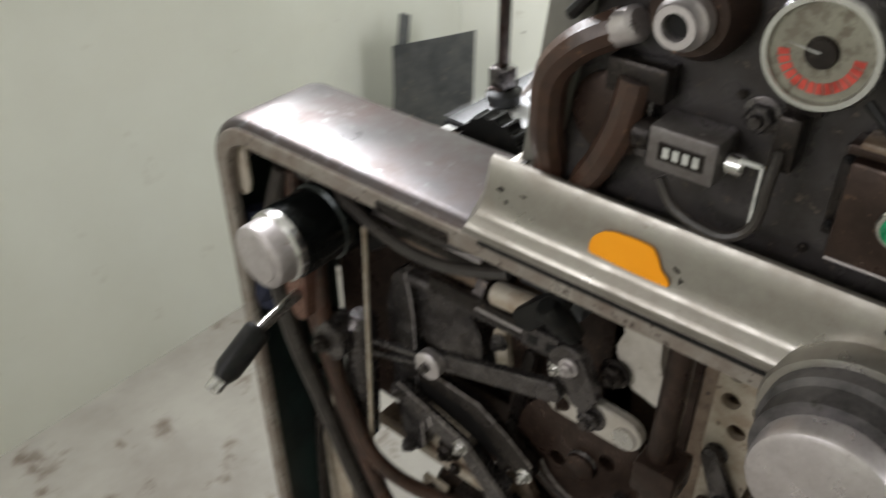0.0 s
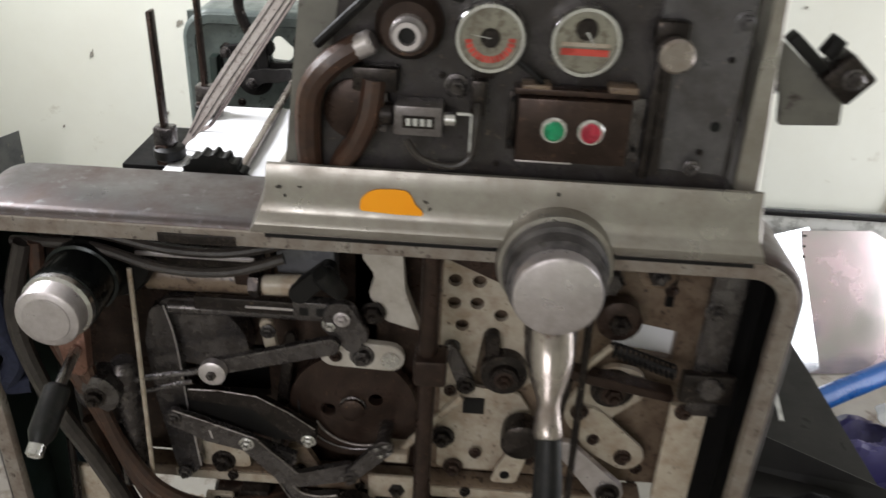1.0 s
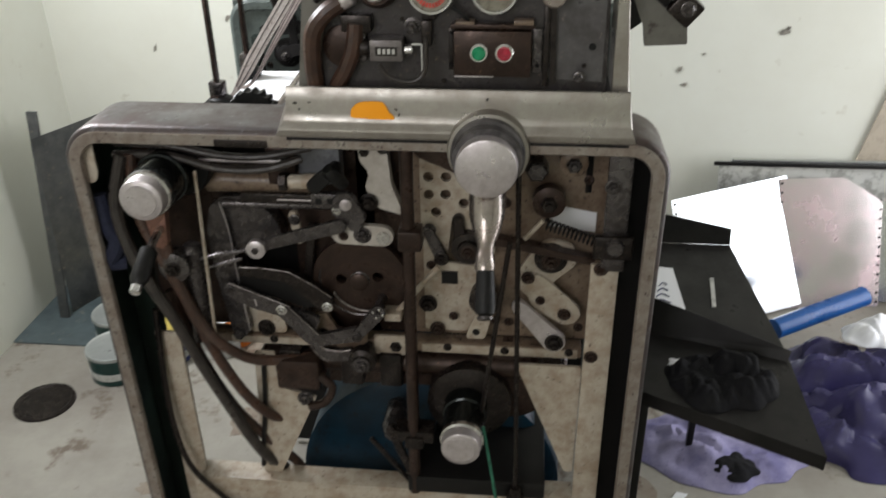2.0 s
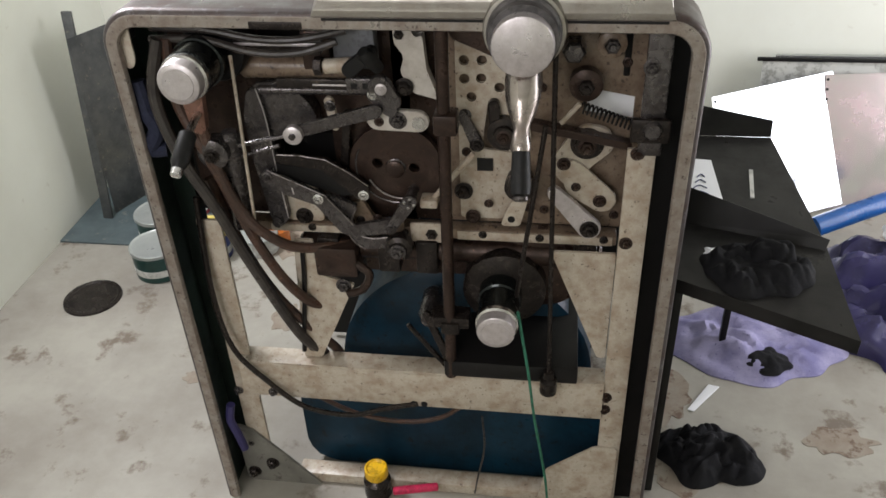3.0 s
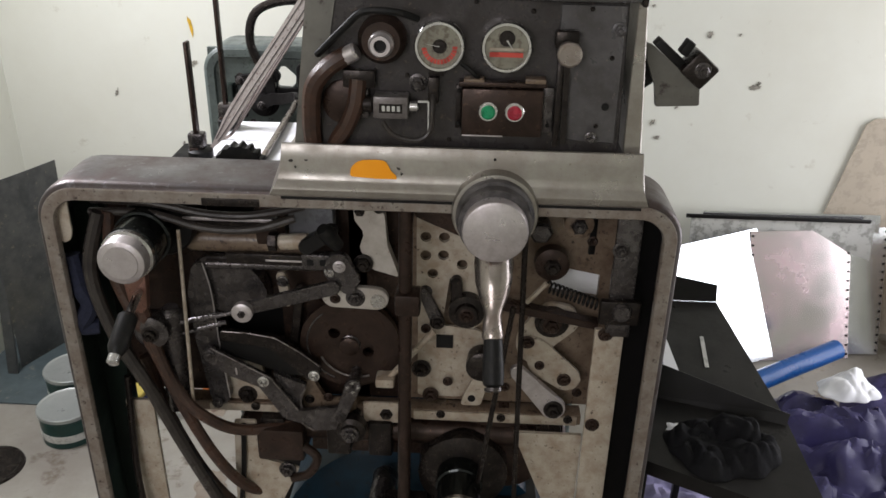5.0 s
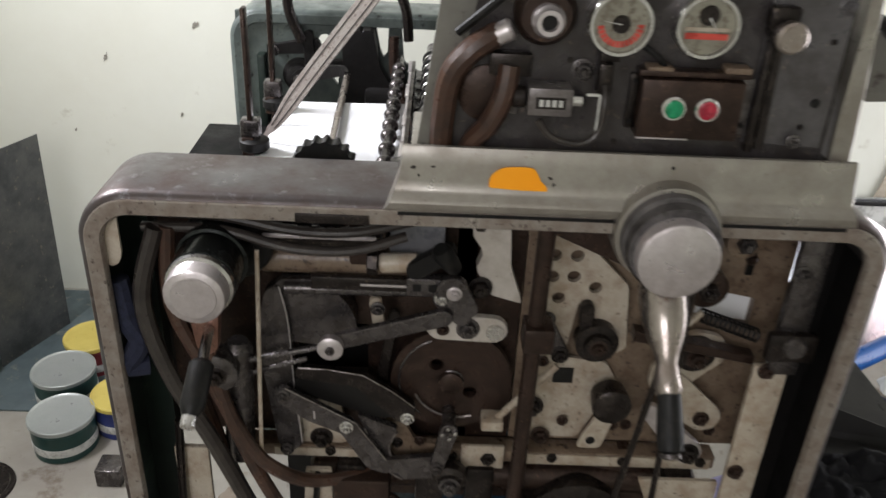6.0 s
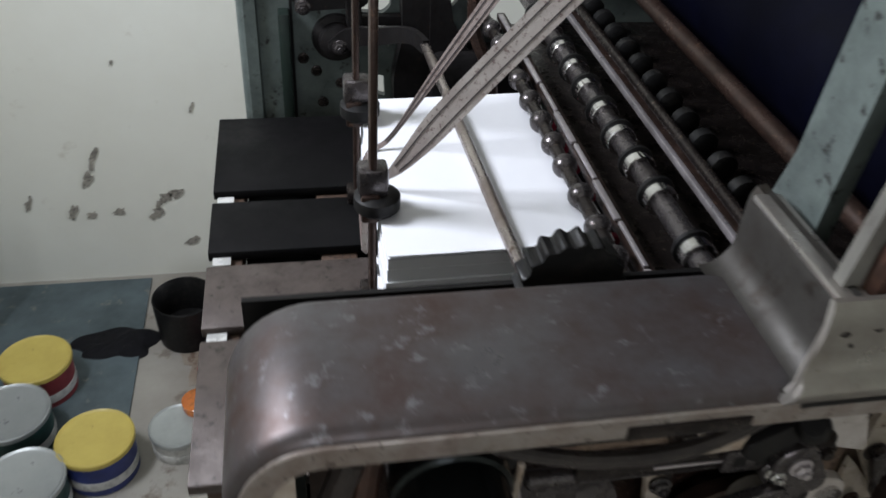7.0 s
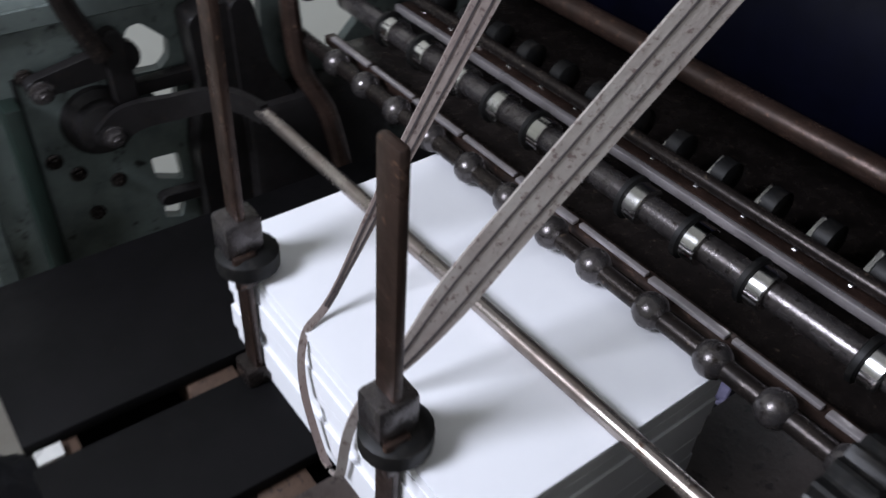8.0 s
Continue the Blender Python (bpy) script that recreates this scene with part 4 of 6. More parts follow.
part("barrel_housing", lathe((LX + 0.012, 0.112, LZ + 0.006), (LX + 0.012, -1, LZ + 0.006), [(0, 0.052), (0.055, 0.052), (0.06, 0.049)]), BLACKM, press, "dark round housing")
part("clamp_block", box((-0.262, 0.04, 1.022), (-0.12, 0.066, 1.042), 0.004), DARK, press, "dark clamp bar")
part("clamp_edge", box((-0.255, 0.037, 1.038), (-0.125, 0.041, 1.0425), 0.001), KNOBFACE, press)
part("purple_scrap", tube([(-0.405, 0.03, 0.26), (-0.412, 0.025, 0.22), (-0.400, 0.02, 0.185), (-0.392, 0.02, 0.14)], 0.009), BAG, press, "scrap of purple plastic")
part("navy_cloth", tube([(-0.425, 0.03, 0.98), (-0.418, 0.025, 0.93), (-0.405, 0.02, 0.90), (-0.425, 0.02, 0.865), (-0.402, 0.03, 0.86)], 0.014), mat("navy_cloth", (0.02, 0.024, 0.05), rough=0.9, fine=150, bump=0.3), press, "scrap of dark blue cloth")
part("fitting", rod((-0.122, 0.055, 1.000), (-0.076, 0.055, 1.003), 0.012, 18), CREAM2, press, "cream fitting")
part("fitting_nut", lathe((-0.125, 0.055, 1.0), (0.9, 0.055, 1.0), [(-0.012, 0.012), (-0.011, 0.0145), (0.0, 0.0145), (0.001, 0.012)], 6), DARK, press)
part("flat_bar", box((-0.205, 0.058, 0.958), (-0.088, 0.068, 0.976), 0.002), DARK, press, "dark flat bar")
part("flat_bar_edge", box((-0.145, 0.0565, 0.9655), (-0.085, 0.0585, 0.9685), 0.0005), KNOBFACE, press, "bright bar edge")
part("bar_end", box((-0.09, 0.054, 0.955), (-0.035, 0.07, 0.980), 0.002), GREYARM, press, "slotted bar end")
for x0, x1 in ((-0.082, -0.072), (-0.063, -0.043)):
    part("slot", box((x0, 0.0535, 0.963), (x1, 0.0545, 0.973), 0), BLACKM, press)
part("lug", bar((-0.034, 0.968), (-0.014, 0.945), 0.020, 0.012, 0.044, 0.012), GREYARM, press, "rounded steel lug")
bolt(press, -0.032, 0.968, 0.044, 0.007, KNOBFACE)
part("stub_handle", lathe((-0.052, 0.03, 1.035), (-0.034, 0.05, 1.0), [(0, 0.009), (0.006, 0.0125), (0.03, 0.0115), (0.045, 0.0095)], 18), RUBBER, press, "black stub handle")
part("chip_edge", slab([(0.012, 1.02), (0.03, 1.002), (0.031, 1.004), (0.013, 1.022)], 0.0765, 0.0015, 0, 0), BLACKM, press)
part("chip_edge", slab([(0.004, 1.008), (0.008, 1.004), (0.009, 1.0065), (0.006, 1.009)], 0.0765, 0.0015, 0, 0), BLACKM, press)
part("draw_bar", bar((-0.128, 0.93), (-0.122, 0.885), 0.008, 0.007, 0.075, 0.008), CREAM2, press)
bolt(press, -0.125, 0.925, 0.072, 0.007, GREYARM)
# pale arc draws the highlight in the disc's curved groove
part("groove_ring", tube([(-0.018 + 0.062 * math.cos(radians(a)), 0.0845, 0.808 + 0.062 * math.sin(radians(a))) for a in range(205, 300, 12)], 0.0018, 6), EDGE, press, "bright arc painted as a highlight along the disc's groove")
for x, z in ((-0.335, 0.70), (-0.19, 0.69), (-0.02, 0.688), (0.12, 0.69), (0.22, 0.688), (0.33, 0.69)):
    bolt(press, x, z - 0.012, 0.0845, 0.0055, DARK)
for x, z in ((0.345, 0.99), (0.215, 0.945), (0.225, 0.715), (0.345, 0.71), (0.20, 0.73), (0.13, 0.735), (0.093, 0.835)):
    bolt(press, x, z, 0.117 if x > 0.2 else 0.098, 0.006, BROWN)
# hoses and cables
for name, pts, r, m, lb in (
    ("hose", [(-0.372, 0.03, 1.05), (-0.395, 0.02, 0.96), (-0.372, 0.01, 0.86), (-0.33, 0.01, 0.76), (-0.285, 0.02, 0.62), (-0.235, 0.05, 0.45), (-0.205, 0.08, 0.38), (-0.19, 0.105, 0.30)], 0.0105, HOSEG, "brown-grey hose"),
    ("hose", [(-0.36, 0.035, 1.05), (-0.365, 0.03, 0.95), (-0.33, 0.02, 0.86), (-0.29, 0.02, 0.75), (-0.25, 0.02, 0.70), (-0.20, 0.05, 0.655), (-0.10, 0.09, 0.645)], 0.0095, HOSE, "brown rubber hose"),
    ("hose", [(-0.335, 0.03, 0.97), (-0.32, 0.02, 0.85), (-0.285, 0.02, 0.72), (-0.24, 0.03, 0.60), (-0.20, 0.06, 0.52), (-0.17, 0.10, 0.50)], 0.0095, HOSE, "brown rubber hose"),
    ("hose", [(-0.345, 0.04, 0.80), (-0.31, 0.04, 0.66), (-0.26, 0.05, 0.53), (-0.20, 0.08, 0.42), (-0.175, 0.10, 0.36), (-0.165, 0.11, 0.30)], 0.0095, HOSE, "brown rubber hose"),
    ("cable", [(-0.385, 0.055, 0.75), (-0.39, 0.04, 0.55), (-0.37, 0.03, 0.42), (-0.31, 0.025, 0.34), (-0.24, 0.025, 0.275), (-0.15, 0.03, 0.255), (-0.08, 0.035, 0.275), (-0.01, 0.04, 0.292)], 0.0055, DARK, "dark cable"),
    ("cable", [(-0.24, 0.07, 0.27), (-0.15, 0.07, 0.22), (-0.05, 0.07, 0.205), (0.03, 0.07, 0.225), (0.08, 0.07, 0.27)], 0.005, HOSE, "brown cable"),
    ("cable", [(-0.39, 0.04, 1.045), (-0.30, 0.03, 1.05), (-0.22, 0.02, 1.035), (-0.15, 0.02, 1.035), (-0.09, 0.03, 1.05)], 0.006, HOSEG, "grey-brown cable"),
    ("cable", [(-0.39, 0.05, 1.06), (-0.30, 0.04, 1.062), (-0.22, 0.035, 1.05), (-0.15, 0.035, 1.05), (-0.08, 0.05, 1.06)], 0.006, HOSEG, "grey-brown cable"),
    ("wire", [(0.12, 0.03, 0.28), (0.125, 0.02, 0.2), (0.11, 0.03, 0.1), (0.10, 0.05, 0.02)], 0.002, HOSEG, "thin wire"),
):
    part(name, tube(pts, r), m, press, lb)

# moving members, each with its own pivot
DX, DZ = -0.028, 0.805
hc = [circle(0.032 * math.cos(radians(a)), 0.032 * math.sin(radians(a)), 0.0095, 14) for a in (40, 204)]
drive_disc = part("drive_disc", holed(circle(0, 0, 0.080, 44), hc, 0.0, 0.014), BROWN, press, "dark brown rotating drive disc")
drive_disc.location = (DX, 0.088, DZ)
part("disc_hub", lathe((0, 0.0, 0), (0, -1, 0), [(0, 0.016), (0.008, 0.016), (0.011, 0.010)]), BROWN, drive_disc)
part("hub_ring", tube([(0.016 * math.cos(radians(a)), -0.001, 0.016 * math.sin(radians(a))) for a in range(20, 200, 15)], 0.0018, 6), GREYARM, drive_disc)
part("rim_groove", tube([(0.069 * math.cos(radians(a)), -0.0005, 0.069 * math.sin(radians(a))) for a in range(190, 312, 12)], 0.0016, 6), GREYARM, drive_disc)
# lever linkage: a pin on the disc, a short rod, and the tip of the rocking lever
LPX, LPZ = -0.245, 0.800
TIPX, TIPZ = 0.229, -0.014
PIN_R, PIN_A, ROD_L = 0.050, radians(-15), 0.064
part("crank_pin", lathe((PIN_R * math.cos(PIN_A), 0.0, PIN_R * math.sin(PIN_A)), (PIN_R * math.cos(PIN_A), -1, PIN_R * math.sin(PIN_A)), [(0, 0.009), (0.042, 0.009), (0.044, 0.007)], 18), GREYARM, drive_disc)
crank_rod = part("connecting_rod", bar((0.0, 0.0), (ROD_L, 0.0), 0.0125, 0.009, 0.0, 0.008), GREYARM, press, "short grey connecting rod with four screws")
for a in (0, 90, 180, 270):
    bolt(crank_rod, 0.0085 * math.cos(radians(a + 20)), 0.0085 * math.sin(radians(a + 20)), 0.0, 0.0028, CHROME, False, "screw")
bolt(crank_rod, 0, 0, 0.0, 0.004, GREYARM, False)
bolt(crank_rod, ROD_L, 0, 0.0, 0.007, GREYARM)
main_lever = part("rocking_lever", slab([(-0.010, 0.006), (-0.004, 0.012), (0.095, 0.001), (0.108, -0.004), (0.166, -0.040), (0.222, -0.004), (0.236, -0.006), (0.240, -0.020), (0.232, -0.030), (0.172, -0.062), (0.149, -0.064), (0.092, -0.024), (0.044, -0.024), (-0.004, -0.012), (-0.010, -0.006)], 0.0, 0.009, 0.003), GREYARM, press, "dark grey bent rocking lever")
main_lever.location = (LPX, 0.050, LPZ)
# highlight along the lever's upper edge, drawn as a pale tube
part("lever_edge", tube([(-0.002, -0.0005, 0.0125), (0.095, -0.0005, 0.0018), (0.109, -0.0005, -0.0035), (0.165, -0.0005, -0.0392)], 0.0011, 6, 2), EDGE, main_lever, "bright strip painted as an edge highlight")
bolt(main_lever, 0.094, -0.010, 0.0, 0.007, CHROME)
bolt(main_lever, 0.0, 0.0, 0.0, 0.007, GREYARM)
part("lever_slot", bar((0.046, -0.006), (0.051, -0.016), 0.002, 0.002, -0.0006, 0.001), KNOBFACE, main_lever)
upper_lever = part("rocking_lever", slab([(0.006, 0.021), (0.092, 0.023), (0.166, -0.018), (0.169, -0.036), (0.160, -0.047), (0.148, -0.046), (0.085, 0.003), (0.006, 0.005)], 0.0, 0.012, 0.004), DARK, press, "dark upper rocking lever")
upper_lever.location = (-0.237, 0.064, 0.815)
# pale tube as the highlight on this lever's top edge
part("lever_edge", tube([(0.008, -0.0005, 0.0215), (0.092, -0.0005, 0.0235), (0.166, -0.0005, -0.0175)], 0.0011, 6, 2), EDGE, upper_lever, "bright strip painted as an edge highlight")
part("tie_plate", slab([(0.006, 0.001), (0.086, 0.0), (0.150, -0.040), (0.120, -0.046), (0.006, -0.020)], 0.004, 0.006, 0.002), BLACKM, upper_lever)
bolt(upper_lever, 0.159, -0.037, 0.0, 0.007, CHROME)
link_rod = part("connecting_link", bar((0.0, 0.0), (0.135, 0.048), 0.010, 0.011, 0.0, 0.010), GREYARM, press, "grey connecting link")
link_rod.location = (-0.186, 0.040, 0.887)
part("link_eye", lathe((0, 0.0, 0), (0, -1, 0), [(0, 0.016), (0.010, 0.016), (0.012, 0.013)]), KNOBFACE, link_rod, "round pale eye")
bolt(link_rod, 0, 0, -0.010, 0.006, GREYARM, False)
part("pull_rod", rod((-0.005, 0.004, -0.004), (-0.14, 0.004, -0.045), 0.0042, 8), GREYARM, link_rod)
part("pull_rod", rod((-0.03, 0.01, -0.03), (-0.135, 0.006, -0.068), 0.0035, 8), GREYARM, link_rod)
latch = part("latch_pawl", bar((0, 0), (0.03, 0.032), 0.012, 0.010, 0.0, 0.014), BLACKM, press, "black latch pawl")
latch.location = (-0.078, 0.038, 1.0)

# ---- control head above the lid ----
PY = 0.030
part("control_panel", slab([(-0.066, 1.15), (0.352, 1.15), (0.346, 1.358), (-0.052, 1.358)], PY, 0.006), PANELM, press, "black oily instrument panel")
part("panel_cheek", slab([(0.358, 1.15), (0.383, 1.15), (0.366, 1.38), (0.356, 1.38)], PY - 0.004, 0.07), LIDM, press, "bare metal side cheek")
part("panel_plate", slab([(0.262, 1.18), (0.345, 1.176), (0.344, 1.355), (0.262, 1.355)], PY - 0.003, 0.003), PLATEGREY, press, "grey-black side plate")
part("panel_rail", box((0.222, 0.004, 1.361), (0.357, 0.05, 1.380), 0.004), PLATEGREY, press, "grey rail above the panel")
part("rail_end", box((0.357, 0.002, 1.357), (0.364, 0.05, 1.384), 0.002), DARK, press)
part("panel_pipe", rod((0.10, 0.02, 1.372), (0.222, 0.02, 1.372), 0.008, 12), DARK, press)
coil2 = [(-0.02 + 0.0075 * math.cos(k * math.tau / 8), 0.02 + 0.0075 * math.sin(k * math.tau / 8), 1.358 + 0.0005 * k) for k in range(72)]
part("spring", tube(coil2, 0.0014, 6, 1), DARK, press, "small dark coil spring")
part("ink_head", box((-0.02, 0.05, 1.361), (0.352, 0.78, 1.60), 0.01), BLACKM, press, "black inking unit housing")
part("panel_hole", lathe((0.328, PY - 0.0035, 1.226), (0.328, -1, 1.226), [(0, 0.005), (0.001, 0.005)], 12), RUBBER, press)
bolt(press, 0.336, 1.325, PY - 0.003, 0.007, PLATEGREY)
bolt(press, 0.312, 1.186, PY - 0.01, 0.006, GREYARM)
part("panel_strip", box((0.262, PY - 0.012, 1.172), (0.27, PY - 0.003, 1.29), 0.002), DARK, press)


def gauge(x, z, needle, kind):
    g = part("gauge", lathe((x, PY, z), (x, -1, z), [(0, 0.031), (0.016, 0.031), (0.022, 0.032), (0.0245, 0.0305), (0.0245, 0.0275), (0.020, 0.0265)], 40), CHROME, press, "round chrome-rimmed pressure gauge")
    y = PY - 0.0203
    part("dial", lathe((x, y + 0.0006, z), (x, -1, z), [(0, 0.0268), (0.0008, 0.0268)], 32), DIALM, g, "yellowed dial")
    if kind == 0:
        for i in range(14):
            a0, a1 = radians(186 + i * 12.7), radians(186 + i * 12.7 + 10)
            ri, ro = 0.0165, 0.0225
            part("scale_bar", slab([(x + ri * math.cos(a0), z + ri * math.sin(a0)), (x + ro * math.cos(a0), z + ro * math.sin(a0)), (x + ro * math.cos(a1), z + ro * math.sin(a1)), (x + ri * math.cos(a1), z + ri * math.sin(a1))], y - 0.0008, 0.0006, 0, 0), REDM, g)
        part("boss", lathe((x, y - 0.0004, z), (x, -1, z), [(0, 0.009), (0.003, 0.008)], 18), DARK, g)
    else:
        part("scale_bar", box((x - 0.021, y - 0.0012, z - 0.012), (x + 0.021, y - 0.0006, z - 0.006), 0), REDM, g)
        part("scale_bar", box((x - 0.021, y - 0.0012, z - 0.004), (x + 0.021, y - 0.0006, z - 0.0005), 0), CREAM2, g)
        part("boss", lathe((x, y - 0.0004, z + 0.011), (x, -1, z + 0.011), [(0, 0.010), (0.003, 0.009)], 18), DARK, g)
    zz = z if kind == 0 else z + 0.009
    part("needle", slab([(x - 0.001, zz), (x + 0.001, zz + 0.0008), (x + 0.018 * math.cos(needle), zz + 0.018 * math.sin(needle))], y - 0.0036, 0.0006, 0, 0), WHITEL, g)
    return g


gauge(0.112, 1.302, radians(170), 0)
gauge(0.196, 1.303, radians(-55), 1)
bm = lathe((0.039, PY, 1.307), (0.039, -1, 1.307), [(0, 0.031), (0.012, 0.031), (0.020, 0.026), (0.026, 0.024)], 32)
pl = part("socket", bm, BROWN, press, "round brown socket with a steel nut")
part("nut", lathe((0.040, PY - 0.024, 1.305), (0.040, -1, 1.305), [(0, 0.016), (0.012, 0.016), (0.016, 0.013), (0.020, 0.0125), (0.020, 0.008), (0.012, 0.008)], 20), KNOBFACE, pl, "steel nut")
part("nut_bore", lathe((0.040, PY - 0.0362, 1.305), (0.040, -1, 1.305), [(0, 0.0078), (0.001, 0.0078)], 16), BLACKM, pl)
part("counter", box((0.028, PY - 0.03, 1.209), (0.073, PY, 1.238), 0.002), COUNTERM, press, "small mechanical counter")
cn = bpy.data.objects["counter"]
part("counter_window", box((0.036, PY - 0.0308, 1.217), (0.066, PY - 0.03, 1.229), 0), DARK, cn)
for k in range(4):
    part("digit_bar", box((0.0395 + 0.0065 * k, PY - 0.0313, 1.2195), (0.0435 + 0.0065 * k, PY - 0.0308, 1.2265), 0), WHITEL, cn)
part("counter_hub", rod((0.012, PY - 0.015, 1.224), (0.028, PY - 0.015, 1.224), 0.011), DARK, cn)
part("counter_hub", rod((0.073, PY - 0.015, 1.222), (0.086, PY - 0.015, 1.222), 0.007), CHROME, cn)
cb = part("switch_box", box((0.142, PY - 0.024, 1.188), (0.246, PY - 0.001, 1.250), 0.002), BROWN, press, "brown metal switch box")
part("rim_plate", box((0.138, PY - 0.02, 1.252), (0.25, PY - 0.002, 1.258), 0.001), BROWN, cb)
for x, m, lb in ((0.176, GREENB, "green push button"), (0.210, REDB, "red push button")):
    b = part("button_ring", lathe((x, PY - 0.0242, 1.2215), (x, -1, 1.2215), [(0, 0.0128), (0.003, 0.0128), (0.0045, 0.0115), (0.0045, 0.0095)], 28), CHROME, cb)
    part("button", lathe((x, PY - 0.0245, 1.2215), (x, -1, 1.2215), [(0, 0.0094), (0.006, 0.0094), (0.008, 0.007)], 24), m, b, lb)
vl = part("valve", lathe((0.273, PY - 0.003, 1.300), (0.273, -1, 1.300), [(0, 0.014), (0.02, 0.013), (0.021, 0.0145), (0.034, 0.0145), (0.036, 0.012), (0.036, 0.008), (0.03, 0.008)], 24), DARK, press, "dark valve nipple")
part("valve_nut", lathe((0.273, PY - 0.03, 1.300), (0.273, -1, 1.300), [(0, 0.0155), (0.010, 0.0155), (0.012, 0.013)], 24), CAST, vl)
part("valve_body", box((0.256, PY - 0.02, 1.302), (0.286, PY - 0.003, 1.325), 0.004), DARK, vl)
bolt(press, 0.084, 1.250, PY, 0.009, GREYARM)
part("cable", tube([(0.040, 0.0, 1.205), (0.055, -0.002, 1.188), (0.085, -0.002, 1.182), (0.102, 0.0, 1.195), (0.105, 0.0, 1.225), (0.104, 0.01, 1.24)], 0.0035, 8), HOSEG, press)
part("cable_clip", box((0.098, PY - 0.02, 1.228), (0.112, PY, 1.262), 0.002), DARK, press)
part("counter_plate", box((0.010, PY - 0.012, 1.204), (0.020, PY, 1.243), 0.001), GREYARM, cn)
part("flange", box((0.1335, PY - 0.006, 1.192), (0.1415, PY, 1.250), 0.001), DARK, press)
part("flange", box((0.2465, PY - 0.007, 1.190), (0.2605, PY - 0.003, 1.250), 0.001), GREYARM, press)
for x, z in ((0.1375, 1.243), (0.1375, 1.20), (0.2545, 1.20)):
    bolt(press, x, z, PY - 0.006, 0.003, BLACKM, False)
part("chipped_edge", box((0.143, PY - 0.0246, 1.1875), (0.196, PY - 0.022, 1.1892), 0.0004), KNOBFACE, press, "pale chipped edge")
part("box_clip", box((0.222, PY - 0.024, 1.2585), (0.248, PY - 0.004, 1.2645), 0.001), CREAM, press)
part("box_clip", box((0.144, PY - 0.024, 1.2585), (0.170, PY - 0.004, 1.2625), 0.001), CREAM, press)
part("white_lead", box((0.0985, -0.001, 1.192), (0.1005, 0.002, 1.2335), 0.0005), WHITEL, press, "white wire end")
part("valve_stem", slab([(0.270, 1.29), (0.277, 1.29), (0.281, 1.176), (0.272, 1.176)], PY - 0.012, 0.006, 0.001), DARK, press, "dark flat stem")
part("control_fitting", box((0.098, PY - 0.012, 1.262), (0.118, PY, 1.272), 0.001), DARK, press)
for x, z in ((0.228, 1.345), (0.30, 1.35), (0.156, 1.355), (0.07, 1.26), (0.03, 1.36), (0.318, 1.20), (0.33, 1.29), (0.126, 1.175)):
    bolt(press, x, z, PY - (0.003 if x > 0.265 else 0), 0.0032, DARK, False)
part("white_tip", box((0.086, -0.001, 1.232), (0.099, 0.002, 1.2345), 0.0005), WHITEL, press)
part("cable", tube([(-0.045, 0.02, 1.285), (-0.005, 0.0, 1.325), (0.02, -0.005, 1.345), (0.06, -0.005, 1.345), (0.085, 0.01, 1.335)], 0.0045, 8), RUBBER, press)
part("cable", tube([(0.14, 0.015, 1.28), (0.155, 0.01, 1.27), (0.165, 0.015, 1.258)], 0.003, 8), RUBBER, press)
part("pipe", tube([(-0.004, 0.015, 1.288), (-0.03, 0.008, 1.272), (-0.05, 0.010, 1.245), (-0.056, 0.018, 1.20), (-0.057, 0.0275, 1.172), (-0.057, 0.0275, 1.14)], 0.0125), HOSE, press, "thick rusty brown pipe")
part("pipe_end", rod((0.008, 0.010, 1.294), (-0.014, 0.014, 1.282), 0.0115), KNOBFACE, press, "pale pipe end")
part("pipe", tube([(0.008, 0.016, 1.256), (0.004, 0.012, 1.225), (-0.008, 0.014, 1.195), (-0.025, 0.0265, 1.168), (-0.032, 0.0265, 1.14)], 0.0115), HOSE, press, "thick rusty brown pipe")
part("pipe_flange", box((-0.012, PY - 0.018, 1.245), (0.03, PY, 1.268), 0.002), DARK, press)
part("round_cover", lathe((-0.012, PY, 1.222), (-0.012, -1, 1.222), [(0, 0.030), (0.004, 0.030), (0.006, 0.026)]), BROWN, press)
# slanted end post of the head
bm = slab([(0.098, 1.10), (0.165, 1.10), (0.140, 1.19), (0.120, 1.40), (0.076, 1.40), (0.092, 1.19)], 0, 0.014, 0.003)
part("end_post", bm, FARGREEN, press, "grey-green slanted end post").matrix_basis = pose(-0.044, 0, 0, 0, 0, 90)
part("end_post_face", slab([(-0.09, 1.10), (-0.066, 1.10), (-0.012, 1.40), (-0.052, 1.40)], 0.027, 0.010, 0.002), ENDM, press, "grey end post face")
# dark bracket on the right of the head
br = part("bracket", slab([(0.374, 1.303), (0.389, 1.298), (0.457, 1.244), (0.460, 1.219), (0.402, 1.216), (0.398, 1.243), (0.390, 1.262)], 0.070, 0.010, 0.002), ENDM, press, "grey steel bracket")
part("web", slab([(0.366, 1.300), (0.392, 1.286), (0.397, 1.246), (0.370, 1.226)], 0.0805, 0.02, 0.002), BLACKM, br, "black web behind the bracket")
part("bracket_block", box((-0.020, -0.02, -0.018), (0.018, 0.02, 0.018), 0.004, pose(0.450, 0.068, 1.270, 0, 40, 0)), DARK, br)
part("bracket_block", box((-0.024, -0.012, -0.006), (0.022, 0.012, 0.006), 0.002, pose(0.410, 0.066, 1.290, 0, 40, 0)), BLACKM, br)
part("bracket_finger", box((-0.006, -0.01, -0.008), (0.006, 0.01, 0.012), 0.002, pose(0.430, 0.064, 1.296, 0, 30, 0)), BLACKM, br)
bolt(br, 0.452, 1.272, 0.048, 0.008, GREYARM)

